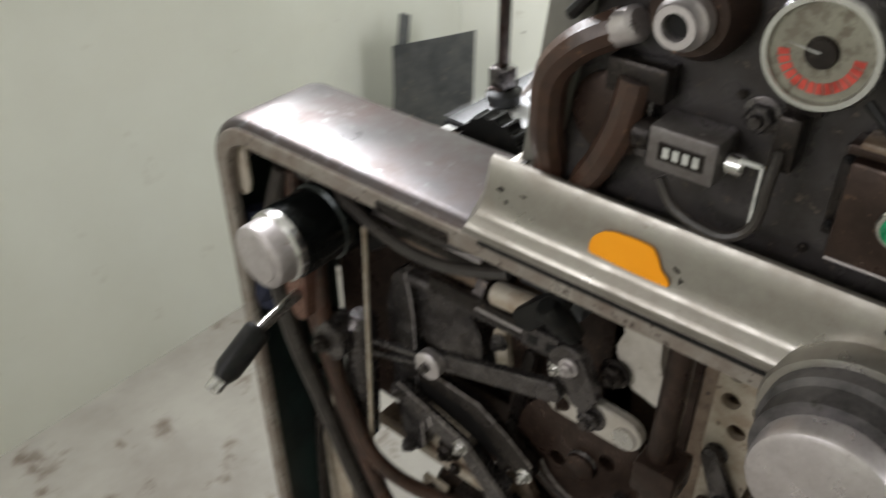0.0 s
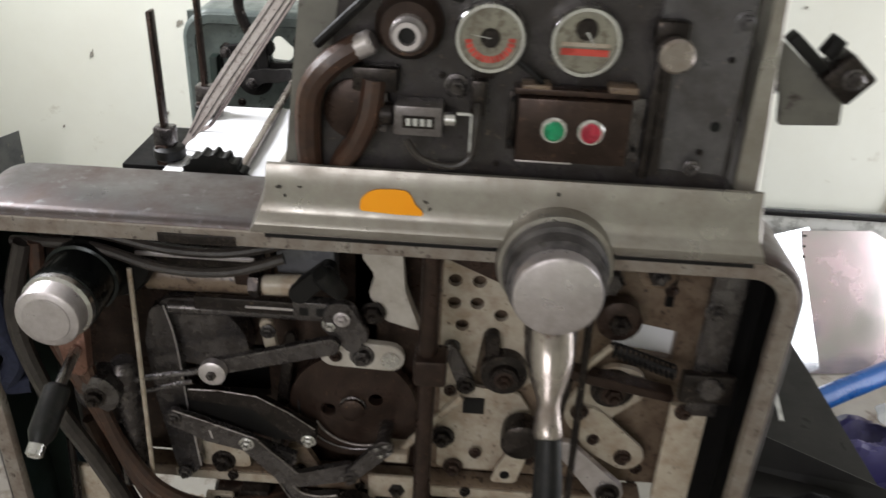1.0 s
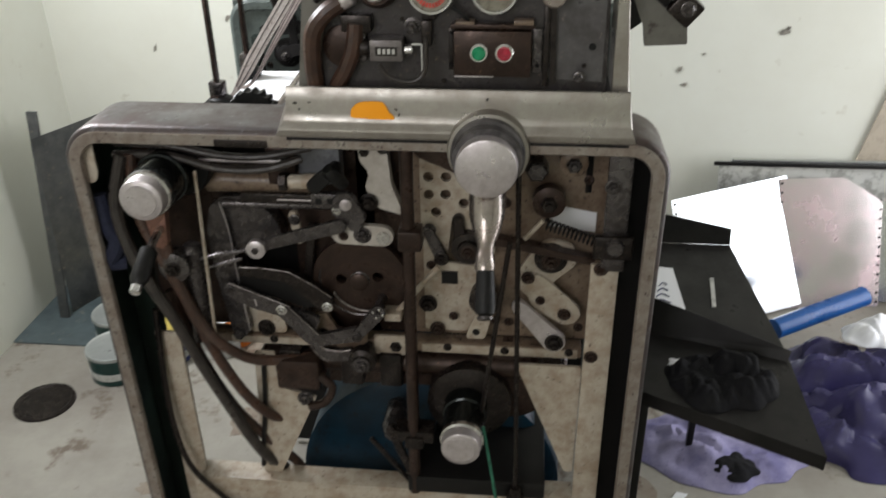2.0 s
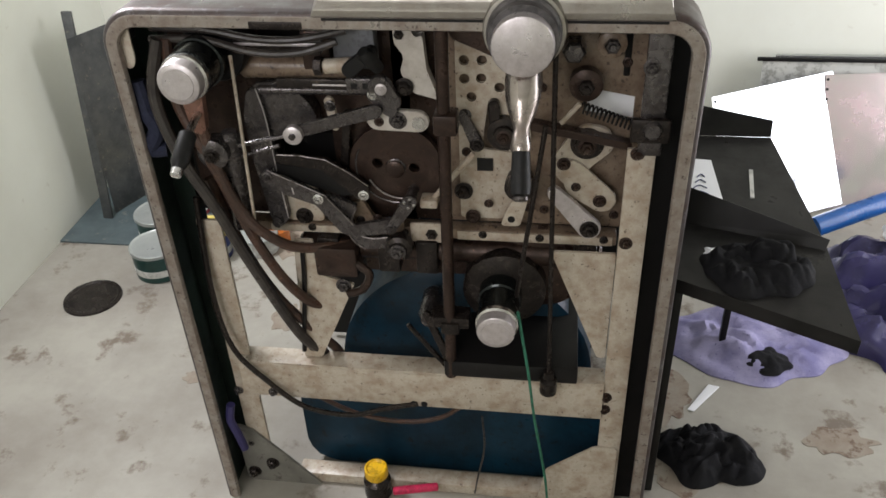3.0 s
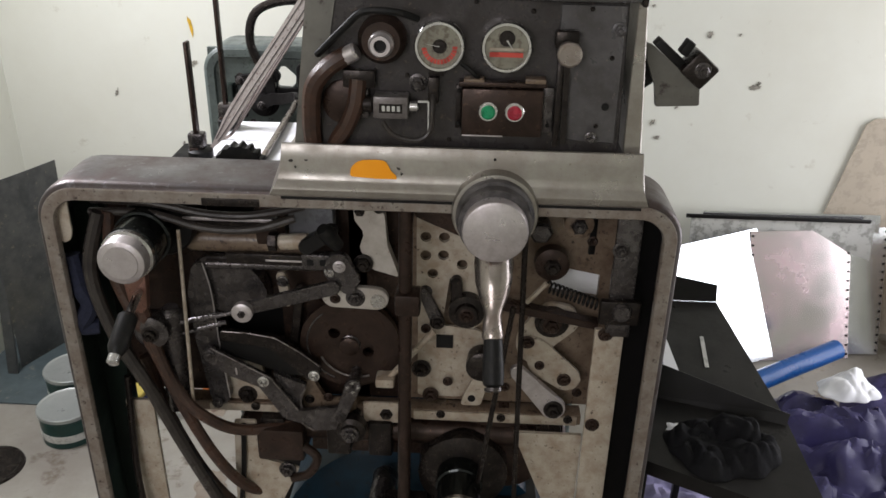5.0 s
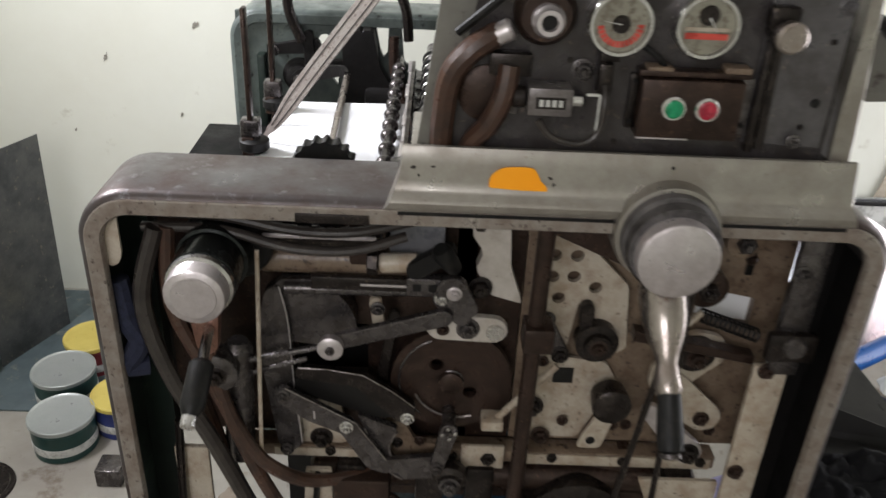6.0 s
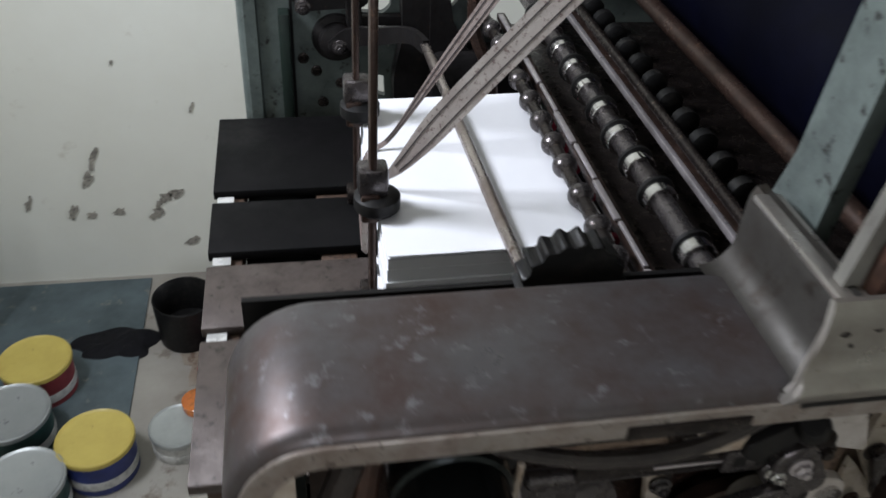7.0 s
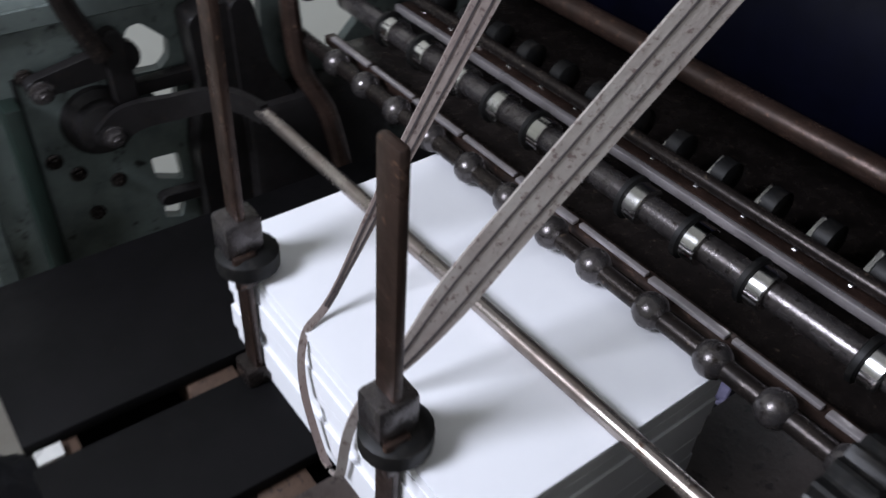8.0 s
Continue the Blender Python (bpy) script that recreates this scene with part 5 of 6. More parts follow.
# ---- feeder between the two side frames ----
TZ, FEED_DROP = 0.940, 0.033
set_before = set(press.children)
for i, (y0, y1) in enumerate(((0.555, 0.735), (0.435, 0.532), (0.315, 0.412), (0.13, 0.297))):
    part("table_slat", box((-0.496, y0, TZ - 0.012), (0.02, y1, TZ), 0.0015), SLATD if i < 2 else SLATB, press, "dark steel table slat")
for x, w in ((-0.482, 0.022), (-0.375, 0.040), (-0.20, 0.035)):
    part("table_beam", box((x, 0.13, TZ - 0.05), (x + w, 0.735, TZ - 0.0125), 0.002), RUSTWOOD, press, "brown stained wooden cross beam")
# added black sheet so the gaps between the slats come out dark
part("under_shade_sheet", box((-0.46, 0.13, TZ - 0.062), (0.0, 0.735, TZ - 0.0505), 0.001), SLATD, press, "added black sheet that keeps the slat gaps dark")
for y in (0.540, 0.422, 0.302):
    part("paper_tab", box((-0.491, y - 0.001, TZ - 0.0085), (-0.472, y + 0.012, TZ - 0.0065), 0), WHITEL, press, "scrap of white tape")
part("feed_frame", box((-0.03, 0.118, 0.70), (0.0, 0.135, 1.09), 0.002), DARK, press)
far_holes = [round_poly([(-0.296, 1.052), (-0.295, 1.085), (-0.287, 1.098), (-0.276, 1.100), (-0.252, 1.078), (-0.254, 1.060), (-0.264, 1.050)], 0.004),
             round_poly([(-0.281, 1.035), (-0.251, 1.031), (-0.256, 0.997)], 0.003),
             round_poly([(-0.290, 0.957), (-0.262, 0.955), (-0.260, 0.921), (-0.288, 0.932)], 0.004),
             round_poly([(-0.285, 0.902), (-0.263, 0.892), (-0.268, 0.874), (-0.286, 0.881)], 0.003),
             round_poly([(-0.130, 1.118), (-0.042, 1.118), (-0.042, 1.050), (-0.075, 1.018), (-0.124, 1.050)], 0.005),
             round_poly([(-0.180, 1.118), (-0.155, 1.118), (-0.157, 1.068), (-0.165, 1.058), (-0.172, 1.075)], 0.003)]
part("far_side_plate", holed([(-0.452, FEED_DROP), (0.43, FEED_DROP), (0.43, 1.138), (-0.452, 1.138)], far_holes, 0.826, 0.012), FARGREEN, press, "grey-green far side plate with openings")
part("far_strip", box((-0.41, 0.80, 0.80), (-0.395, 0.826, 1.06), 0.002), GREEN, press)
for x, z in ((-0.382, 1.074), (-0.352, 0.915), (-0.36, 0.965), (-0.378, 0.985), (-0.325, 0.945)):
    bolt(press, x, z, 0.826, 0.006, DARK)
part("far_boss", lathe((-0.330, 0.83, 1.016), (-0.330, -1, 1.016), [(0, 0.036), (0.010, 0.034), (0.014, 0.026), (0.026, 0.024), (0.030, 0.014), (0.040, 0.012), (0.042, 0.006)]), OILY, press, "black oily boss")
bolt(press, -0.328, 1.016, 0.790, 0.008, GREYARM)
part("curved_arm", ribbon([(-0.333, 0.794, 1.012), (-0.318, 0.792, 1.026), (-0.300, 0.785, 1.034), (-0.276, 0.775, 1.038), (-0.250, 0.755, 1.048), (-0.234, 0.728, 1.056), (-0.224, 0.690, 1.058)], (lambda u: 0.030 - 0.012 * u), (0, 0, 1), 0.008), OILY, press, "flat black curved arm")
part("far_lever", bar((-0.378, 1.070), (-0.300, 1.080), 0.009, 0.015, 0.806, 0.012), OILY, press, "black lever on the far plate")
bolt(press, -0.376, 1.070, 0.800, 0.008, GREYARM)
part("far_lever", bar((-0.309, 1.10), (-0.306, 1.045), 0.010, 0.011, 0.80, 0.014), OILY, press, "oily upright lever")
part("plate_seam", box((-0.394, 0.8245, 0.80), (-0.390, 0.8262, 1.075), 0), BLACKM, press)
part("far_linkage", slab([(-0.244, 1.11), (-0.205, 1.12), (-0.196, 1.03), (-0.19, 0.95), (-0.18, 0.86), (-0.250, 0.86), (-0.252, 0.97), (-0.240, 1.03)], 0.79, 0.03, 0.008), OILY, press, "oily linkage")
part("far_linkage", bar((-0.300, 1.046), (-0.235, 1.046), 0.006, 0.008, 0.806, 0.012), OILY, press, "black cross link")
part("far_linkage", bar((-0.286, 0.915), (-0.235, 0.912), 0.007, 0.007, 0.806, 0.012), OILY, press, "black cross link")
# added black box, keeps the far plate behind the pile from looking lit
part("dark_filler_box", box((-0.20, 0.775, 0.80), (-0.03, 0.822, 1.010), 0.012), OILY, press, "added black box that darkens the lower far plate")
part("far_linkage", slab([(-0.205, 1.12), (-0.183, 1.12), (-0.170, 1.05), (-0.14, 1.0), (-0.14, 0.95), (-0.20, 0.95)], 0.785, 0.03, 0.008), OILY, press)
part("far_hose", tube([(-0.320, 0.80, 1.09), (-0.345, 0.80, 1.16), (-0.325, 0.80, 1.225), (-0.25, 0.80, 1.250), (-0.17, 0.80, 1.235), (-0.125, 0.80, 1.17), (-0.115, 0.80, 1.10)], 0.010), DARK, press, "dark hose loop")
part("far_chain", tube([(-0.143, 0.79, 1.11), (-0.140, 0.78, 1.04), (-0.12, 0.765, 0.99), (-0.11, 0.75, 0.92)], 0.010), BROWN, press)
# front and back side guides on their posts
def guide(x, y, top, material, label):
    p = part("guide_post", box((x - 0.0035, y - 0.0095, TZ), (x + 0.0035, y + 0.0095, top), 0.0025), material, press, label)
    part("clamp_block", box((x - 0.014, y - 0.012, 1.070), (x + 0.014, y + 0.012, 1.100), 0.004), GREYARM, p, "steel clamp block")
    part("clamp_base", lathe((x + 0.004, y - 0.002, 1.052), (x + 0.004, y - 0.002, 2), [(0, 0.018), (0.004, 0.022), (0.016, 0.022), (0.020, 0.016)], 18), RUBBER, p, "black clamp knob")
    part("clamp_pad", box((x - 0.012, y - 0.016, 1.045), (x + 0.006, y - 0.010, 1.075), 0.003), BROWN, p)
    part("post_foot", box((x - 0.012, y - 0.012, TZ), (x + 0.012, y + 0.012, TZ + 0.018), 0.003), DARK, p)
    return p


guide(-0.3275, 0.343, 1.258, BROWN, "flat dark brown guide post")
guide(-0.3275, 0.525, 1.40, BROWN, "tall flat brown guide post")
part("stop_rod", rod((-0.208, 0.172, 1.056), (-0.224, 0.700, 1.058), 0.0062, 14), CAST, press, "thin steel rod across the pile")
WX, WY, WZ = -0.198, 0.156, 1.106
ol = []
for k in range(108):
    rr = 0.0395 + 0.0028 * math.sin(k * math.tau / 6)
    ol.append((WX + rr * math.cos(k * math.tau / 108), WZ + rr * math.sin(k * math.tau / 108)))
part("serrated_wheel", slab(ol, WY - 0.01, 0.022), RUBBER, press, "black serrated hand wheel")
# roller with balls
RA = part("ball_shaft", rod((-0.130, 0.12, 1.066), (-0.130, 0.80, 1.066), 0.0072, 16), DARK, press, "dark shaft with ball weights")
for k, y in enumerate((0.130, 0.178, 0.227, 0.274, 0.326, 0.380, 0.424, 0.472, 0.521, 0.574, 0.624, 0.675, 0.725)):
    part("ball", lathe((-0.130, y - 0.013, 1.066), (-0.130, 1, 1.066), [(13e-3 - 13e-3 * math.cos(j * math.pi / 8), max(13e-3 * math.sin(j * math.pi / 8), 0.001)) for j in range(9)], 18), GREYARM, RA)
part("edge_bar", box((-0.111, 0.12, 1.058), (-0.100, 0.78, 1.067), 0.001), BROWN, press, "brown edge bar")
for k in range(9):
    y = 0.14 + 0.07 * k
    part("edge_strip", box((-0.1125 + 0.002 * (k % 2), y, 1.0672), (-0.106, y + 0.066, 1.0708), 0.0008), KNOBFACE, press, "bright edge strip")
RB = part("feed_roller", rod((-0.069, 0.09, 1.085), (-0.069, 0.81, 1.085), 0.0105, 18), GREYARM, press, "steel feed roller with collars")
for y in (0.152, 0.206, 0.290, 0.345, 0.399, 0.452, 0.506, 0.557, 0.61, 0.665, 0.72):
    part("collar", lathe((-0.069, y - 0.009, 1.085), (-0.069, 1, 1.085), [(0, 0.0145), (0.001, 0.0152), (0.012, 0.0152), (0.013, 0.0145)], 20), CHROME, RB)
    part("tyre", lathe((-0.069, y + 0.004, 1.085), (-0.069, 1, 1.085), [(0, 0.015), (0.001, 0.0178), (0.005, 0.0178), (0.006, 0.0155)], 20), RUBBER, RB)
    part("guide_finger", slab([(-0.098, 1.0435), (-0.094, 1.0455), (-0.085, 1.0455), (-0.085, 1.0425)], y + 0.012, 0.010, 0.001), DARK, press)
suckers = []
for y in (0.286, 0.36, 0.412, 0.455, 0.504):
    sk = part("sucker", lathe((0, -0.004, 0), (0, 1, 0), [(0, 0.003), (0.0005, 0.006), (0.004, 0.007), (0.0075, 0.006), (0.008, 0.003)], 16), SUCKER, press, "red rubber sucker cup")
    sk.location = (-0.148, y, 1.075)
    suckers.append((sk, y))
part("feed_board", box((-0.099, 0.12, 1.036), (0.22, 0.80, 1.043), 0.002), DARK, press, "dark feed board")
part("feed_bar", box((-0.013, 0.12, 1.062), (-0.007, 0.80, 1.070), 0.001), KNOBFACE, press)
part("feed_bar", box((-0.006, 0.12, 1.060), (0.010, 0.80, 1.070), 0.002), BROWN, press)
part("cross_shaft", rod((0.055, 0.10, 1.125), (0.055, 0.81, 1.125), 0.011, 16), BROWN, press, "brown cross shaft")
part("cross_shaft", rod((-0.005, 0.10, 1.085), (-0.005, 0.81, 1.085), 0.006, 12), DARK, press)
for k in range(14):
    y = 0.15 + 0.046 * k
    w = part("hold_down", lathe((0.018, y, 1.082), (0.018, 1, 1.082), [(0, 0.010), (0.002, 0.0145), (0.014, 0.0145), (0.016, 0.010)], 14), RUBBER, press, "small black hold-down wheel")
    part("clip", slab([(0.0, 1.07), (0.03, 1.09), (0.036, 1.084), (0.006, 1.064)], y + 0.018, 0.004, 0.002), CHROME, w)
part("impression_cylinder", lathe((0.215, 0.12, 1.165), (0.215, 1, 1.165), [(0, 0.125), (0.005, 0.13), (0.675, 0.13), (0.68, 0.125)], 40), NAVY, press, "dark navy blanket cylinder")
part("cylinder_shield", box((0.34, 0.115, 1.0), (0.35, 0.81, 1.40), 0.002), BLACKM, press)
part("head_back", box((-0.02, 0.80, 1.11), (0.352, 0.812, 1.373), 0.002), BLACKM, press)

# the whole feeder sits a little lower than the table height it was drawn for
for ob in press.children:
    if ob not in set_before:
        ob.location.z -= FEED_DROP

# ---- paper ----
stack = thing("paper_stack", (0, 0, TZ - FEED_DROP), "tall neat pile of white paper on the slats", "paper stack")
SX0, SX1, SY0, SY1, STOP = -0.322, -0.114, 0.270, 0.569, 1.046


def ream(z0, z1, dx, dy, seed):
    bm, rnd = bmesh.new(), random.Random(seed)
    nx, ny, grid = 8, 10, {}
    for s, z in ((0, z0), (1, z1)):
        for i in range(nx + 1):
            for j in range(ny + 1):
                u, v = i / nx, j / ny
                lift = 0.0035 * math.sin(v * math.pi * 2.2 + seed) * u * u
                grid[s, i, j] = bm.verts.new((SX0 + dx + (SX1 - SX0) * u, SY0 + dy + (SY1 - SY0) * v, z - TZ + (lift if z > TZ + 0.002 else 0)))
    for s in (0, 1):
        for i in range(nx):
            for j in range(ny):
                bm.faces.new([grid[s, i, j], grid[s, i + 1, j], grid[s, i + 1, j + 1], grid[s, i, j + 1]])
    edge = [(i, 0) for i in range(nx)] + [(nx, j) for j in range(ny)] + [(i, ny) for i in range(nx, 0, -1)] + [(0, j) for j in range(ny, 0, -1)]
    for a, b in zip(edge, edge[1:] + edge[:1]):
        bm.faces.new((grid[0, *a], grid[0, *b], grid[1, *b], grid[1, *a]))
    return part("ream", bm, PAPER, stack)


zs = [TZ, 0.956, 0.978, 0.995, 1.004, 1.0205, 1.034, STOP]
for i, (a, b) in enumerate(zip(zs, zs[1:])):
    rnd = random.Random(i)
    ream(a + (0.0004 if i else 0), b, rnd.uniform(-0.002, 0.002), rnd.uniform(-0.0015, 0.0015), 1.0)

sheets = []
for k in range(12):
    nx, ny, bm, grid = 10, 8, bmesh.new(), {}
    for s in (0, 1):
        for i in range(nx + 1):
            for j in range(ny + 1):
                grid[s, i, j] = bm.verts.new((0.21 * i / nx, 0.297 * j / ny, 0.0003 * s + 0.0035 * math.sin(j / ny * math.pi * 2.2 + 1) * (i / nx) ** 2))
        for i in range(nx):
            for j in range(ny):
                bm.faces.new((grid[s, i, j], grid[s, i + 1, j], grid[s, i + 1, j + 1], grid[s, i, j + 1]))
    sh = part("paper_sheet", bm, PAPER)
    tagged(sh, "single white sheet fed from the pile", "paper sheet", "fed sheets")
    sheets.append(sh)

# webbing strap that hangs from the head and loops round the pile
strap = thing("webbing_strap", (-0.31, 0.42, 1.05 - FEED_DROP), "grey woven webbing strap slung from above round the pile", "strap")
inv = Matrix.Translation((0.31, -0.42, -1.05))
pts1 = [(0.06, 0.27, 1.585), (-0.10, 0.315, 1.355), (-0.24, 0.355, 1.165), (-0.295, 0.37, 1.085), (-0.318, 0.378, 1.055), (-0.329, 0.384, 1.02), (-0.330, 0.395, 0.965), (-0.330, 0.405, 0.955)]
pts2 = [(0.03, 0.47, 1.56), (-0.12, 0.465, 1.33), (-0.24, 0.46, 1.15), (-0.296, 0.455, 1.065), (-0.322, 0.448, 1.048), (-0.330, 0.44, 1.01), (-0.330, 0.42, 0.962), (-0.330, 0.41, 0.955)]
for pts, w0, ac, cloth, u0, du in ((pts1, 0.026, (-1.14, 0.73, 0.95), STRAP, 0.34, 0.16), (pts2, 0.020, (-1.0, 0.75, 0.8), STRAPB, 0.14, 0.26)):
    def taper(u, w0=w0, u0=u0, du=du):
        return w0 * (1 - 0.74 * min(1, max(0, (u - u0) / du)))
    bm = ribbon(pts, taper, ac, 0.0022)
    bm.transform(inv)
    sp = part("strap_band", bm, cloth, strap)
    for side in (-0.24, 0.24):
        b2 = ribbon(pts, 0.0013, ac, 0.0034, 6, (lambda u, side=side: side * taper(u)), 0.46)
        b2.transform(inv)
        part("stitching", b2, STITCH, sp)

# ---- delivery tray on the far right end ----
tray = thing("delivery_tray", (0.6, 0.3, 0.0), "dark sheet-metal tray on legs beside the press", "tray")
ti = Matrix.Translation((-0.6, -0.3, 0))


def quad(pts, thick):
    bm = bmesh.new()
    vs = [bm.verts.new(p) for p in pts]
    f = bm.faces.new(vs)
    f.normal_update()
    nrm = f.normal.copy()
    ex = bmesh.ops.extrude_face_region(bm, geom=[f])
    for v in ex["geom"]:
        if isinstance(v, bmesh.types.BMVert):
            v.co -= nrm * thick
    return bm


for name, pts, lb in (
    ("tray_bottom", [(0.457, 0.09, 0.600), (0.735, -0.055, 0.600), (0.742, 0.22, 0.602), (0.715, 0.62, 0.612), (0.457, 0.62, 0.612)], ""),
    ("tray_lip", [(0.457, 0.09, 0.572), (0.735, -0.055, 0.572), (0.735, -0.055, 0.600), (0.457, 0.09, 0.600)], ""),
    ("tray_partition", [(0.462, 0.275, 0.605), (0.735, 0.19, 0.603), (0.742, 0.20, 0.622), (0.478, 0.30, 0.672)], "black upright partition"),
    ("tray_back", [(0.462, 0.62, 0.613), (0.715, 0.62, 0.613), (0.718, 0.64, 0.645), (0.56, 0.66, 0.668), (0.462, 0.66, 0.668)], ""),
    ("tray_slit", [(0.630, 0.36, 0.6095), (0.638, 0.36, 0.6095), (0.652, 0.47, 0.6125), (0.644, 0.47, 0.6125)], "pale slit"),
):
    bm = quad(pts, 0.003)
    bm.transform(ti)
    part(name, bm, BLACKM if "partition" in name else WHITEL if "slit" in name else TRAYM, tray, lb)
for x, y in ((0.475, 0.12), (0.475, 0.59), (0.69, 0.59)):
    part("leg", box((x - 0.6 - 0.008, y - 0.3 - 0.008, 0), (x - 0.6 + 0.008, y - 0.3 + 0.008, 0.592), 0.002), BLACKM, tray)
tagged(part("paper_note", quad([(0.480, 0.33, 0.6115), (0.575, 0.31, 0.6115), (0.570, 0.50, 0.6155), (0.480, 0.51, 0.6155)], 0.0006), PAPER), "white paper with blue pencil strokes on the tray", "paper note")
nt = bpy.data.objects["paper_note"]
for k in range(4):
    part("pencil_stroke", tube([(0.515 + 0.006 * k, 0.36 + 0.022 * k, 0.6135 + 0.0005 * k), (0.53 + 0.004 * k, 0.372 + 0.022 * k, 0.6138 + 0.0005 * k), (0.548, 0.362 + 0.022 * k, 0.6136 + 0.0005 * k)], 0.0012, 6), BLUEL, nt)
crumple("black_rag", (0.60, 0.115, 0.600), (0.19, 0.15), RAG, "crumpled black oily rag on the tray", "rag", 5, 0.045, 1.6, 60)
crumple("paper_scrap", (0.535, 0.165, 0.600), (0.035, 0.05), PAPER, "torn white paper scrap on the tray", "paper scrap", 61, 0.012, 0.9, 12)

# ---- floor things, right ----
def leaning(name, corner, along, up, w, h, material, label, category, group="", holes=0):
    """A thin sheet that leans: its lower corner, the way along its foot and the way up."""
    a, u = Vector(along).normalized(), Vector(up)
    u = (u - a * u.dot(a)).normalized()
    n = a.cross(u)
    bm = bmesh.new()
    nx, ny, grid = 8, 8, {}
    for i in range(nx + 1):
        for j in range(ny + 1):
            bow = 0.004 * math.sin(math.pi * i / nx) * math.sin(math.pi * 0.8 * j / ny)
            grid[i, j] = bm.verts.new(a * (w * i / nx) + u * (h * j / ny) + n * bow)
    for i in range(nx):
        for j in range(ny):
            bm.faces.new((grid[i, j], grid[i + 1, j], grid[i + 1, j + 1], grid[i, j + 1]))
    ex = bmesh.ops.extrude_face_region(bm, geom=bm.faces[:])
    for v in ex["geom"]:
        if isinstance(v, bmesh.types.BMVert):
            v.co -= n * 0.0012
    ob = part(name, bm, material)
    ob.location = corner
    for k in range(holes):
        for s in (0.02, 0.98):
            c = a * (w * s) + u * (h * (k + 0.5) / holes) + n * 0.0015
            b2 = bmesh.new()
            add_lathe(b2, c, c + n, [(0, 0.004), (0.0008, 0.004)], 8)
            part("punched_hole", b2, BLACKM, ob)
    return tagged(ob, label, category, group)


G = "plates leaning on the wall"
leaning("printing_plate", (0.79, 1.150, 0.004), (0.89, 0.43, 0.03), (-0.175, 0.12, 0.40), 0.52, 0.43, PLATE, "bright aluminium printing plate leaning in front of others", "printing plate", G, 14)
leaning("printing_plate", (1.09, 1.32, 0.004), (0.985, 0.12, 0), (-0.06, 0.15, 0.40), 0.34, 0.43, PINKP, "aluminium printing plate with faded pink ink", "printing plate", G, 14)
leaning("printing_plate", (1.14, 1.37, 0.004), (0.995, 0.06, 0), (-0.06, 0.13, 0.42), 0.40, 0.43, PLATE, "aluminium printing plate with punched edge", "printing plate", G, 16)
DULL = mat("dull_plate", (0.55, 0.55, 0.53), (0.46, 0.46, 0.44), (0.3, 0.3, 0.28), rough=0.45, metal=0.5, scale=6, fine=24, bump=0.03)
old = leaning("printing_plate", (0.88, 1.40, 0.004), (1, 0.03, 0), (-0.03, 0.11, 0.5), 0.60, 0.445, DULL, "dull grey old printing plate", "printing plate", G)
part("dark_edge", box((-0.02, 0.092, 0.434), (0.575, 0.102, 0.446), 0.002), BLACKM, old, "black edge strip")
leaning("printing_plate", (0.92, 1.425, 0.004), (1, 0.02, 0), (-0.02, 0.10, 0.5), 0.58, 0.46, PLATE, "aluminium printing plate with bent top", "printing plate", G)
crumple("purple_bag", (1.20, 0.80, 0.0), (0.60, 0.58), BAG, "crumpled purple plastic bag on the floor", "plastic bag", 11, 0.16, 0.35, 44)
crumple("purple_bag", (1.50, 1.06, 0.0), (0.42, 0.4), BAG, "dark purple plastic bag on the floor", "plastic bag", 17, 0.12, 0.35, 38)
tagged(part("film_roll", lathe((0.985, 1.00, 0.135), (1.285, 1.16, 0.165), [(0, 0.026), (0.002, 0.030), (0.338, 0.030), (0.34, 0.026)], 28), BLUETUBE), "blue plastic film roll lying on the bag", "film roll")
crumple("crumpled_paper", (1.26, 0.99, 0.13), (0.17, 0.11), PAPER, "crumpled white paper scraps on the bag", "waste paper", 23, 0.05, 0.9)
crumple("lavender_cloth", (0.77, 0.62, 0.0), (0.46, 0.30), CLOTH, "lavender cloth lying on the floor under the tray", "cloth", 31, 0.05, 0.6)
crumple("black_rag", (0.795, 0.535, 0.02), (0.12, 0.10), RAG, "black rag on the lavender cloth", "rag", 37, 0.03)
crumple("black_rag", (0.61, 0.22, 0.0), (0.24, 0.18), RAG, "black oily rag on the concrete floor", "rag", 41, 0.055, 1.5, 60)
tagged(part("paper_scrap", quad([(0.585, 0.365, 0.004), (0.60, 0.36, 0.004), (0.67, 0.445, 0.01), (0.645, 0.455, 0.006)], 0.0015), PAPER), "torn white paper scrap on the floor", "paper scrap")
# tan sheet against the wall, coloured as the soft shadow that falls there
tagged(part("wall_shadow_sheet", slab([(1.22, 0.0), (1.385, 0.755), (1.41, 0.775), (2.0, 0.79), (2.0, 0.0)], YB - 0.012, 0.006, 0.004), mat("wall_shadow_tan", (0.47, 0.41, 0.325), (0.43, 0.375, 0.30), (0.39, 0.34, 0.27), rough=0.8, scale=5, fine=40)), "large tan sheet painted as a soft shadow on the wall", "cardboard sheet")
tagged(part("wooden_board", box((-0.02, -0.13, 0.0), (0.02, 0.13, 0.42), 0.004, None), WOOD), "old brown wooden board standing by the plates", "board").matrix_basis = pose(1.66, 1.38, 0, 0, 4, -14)

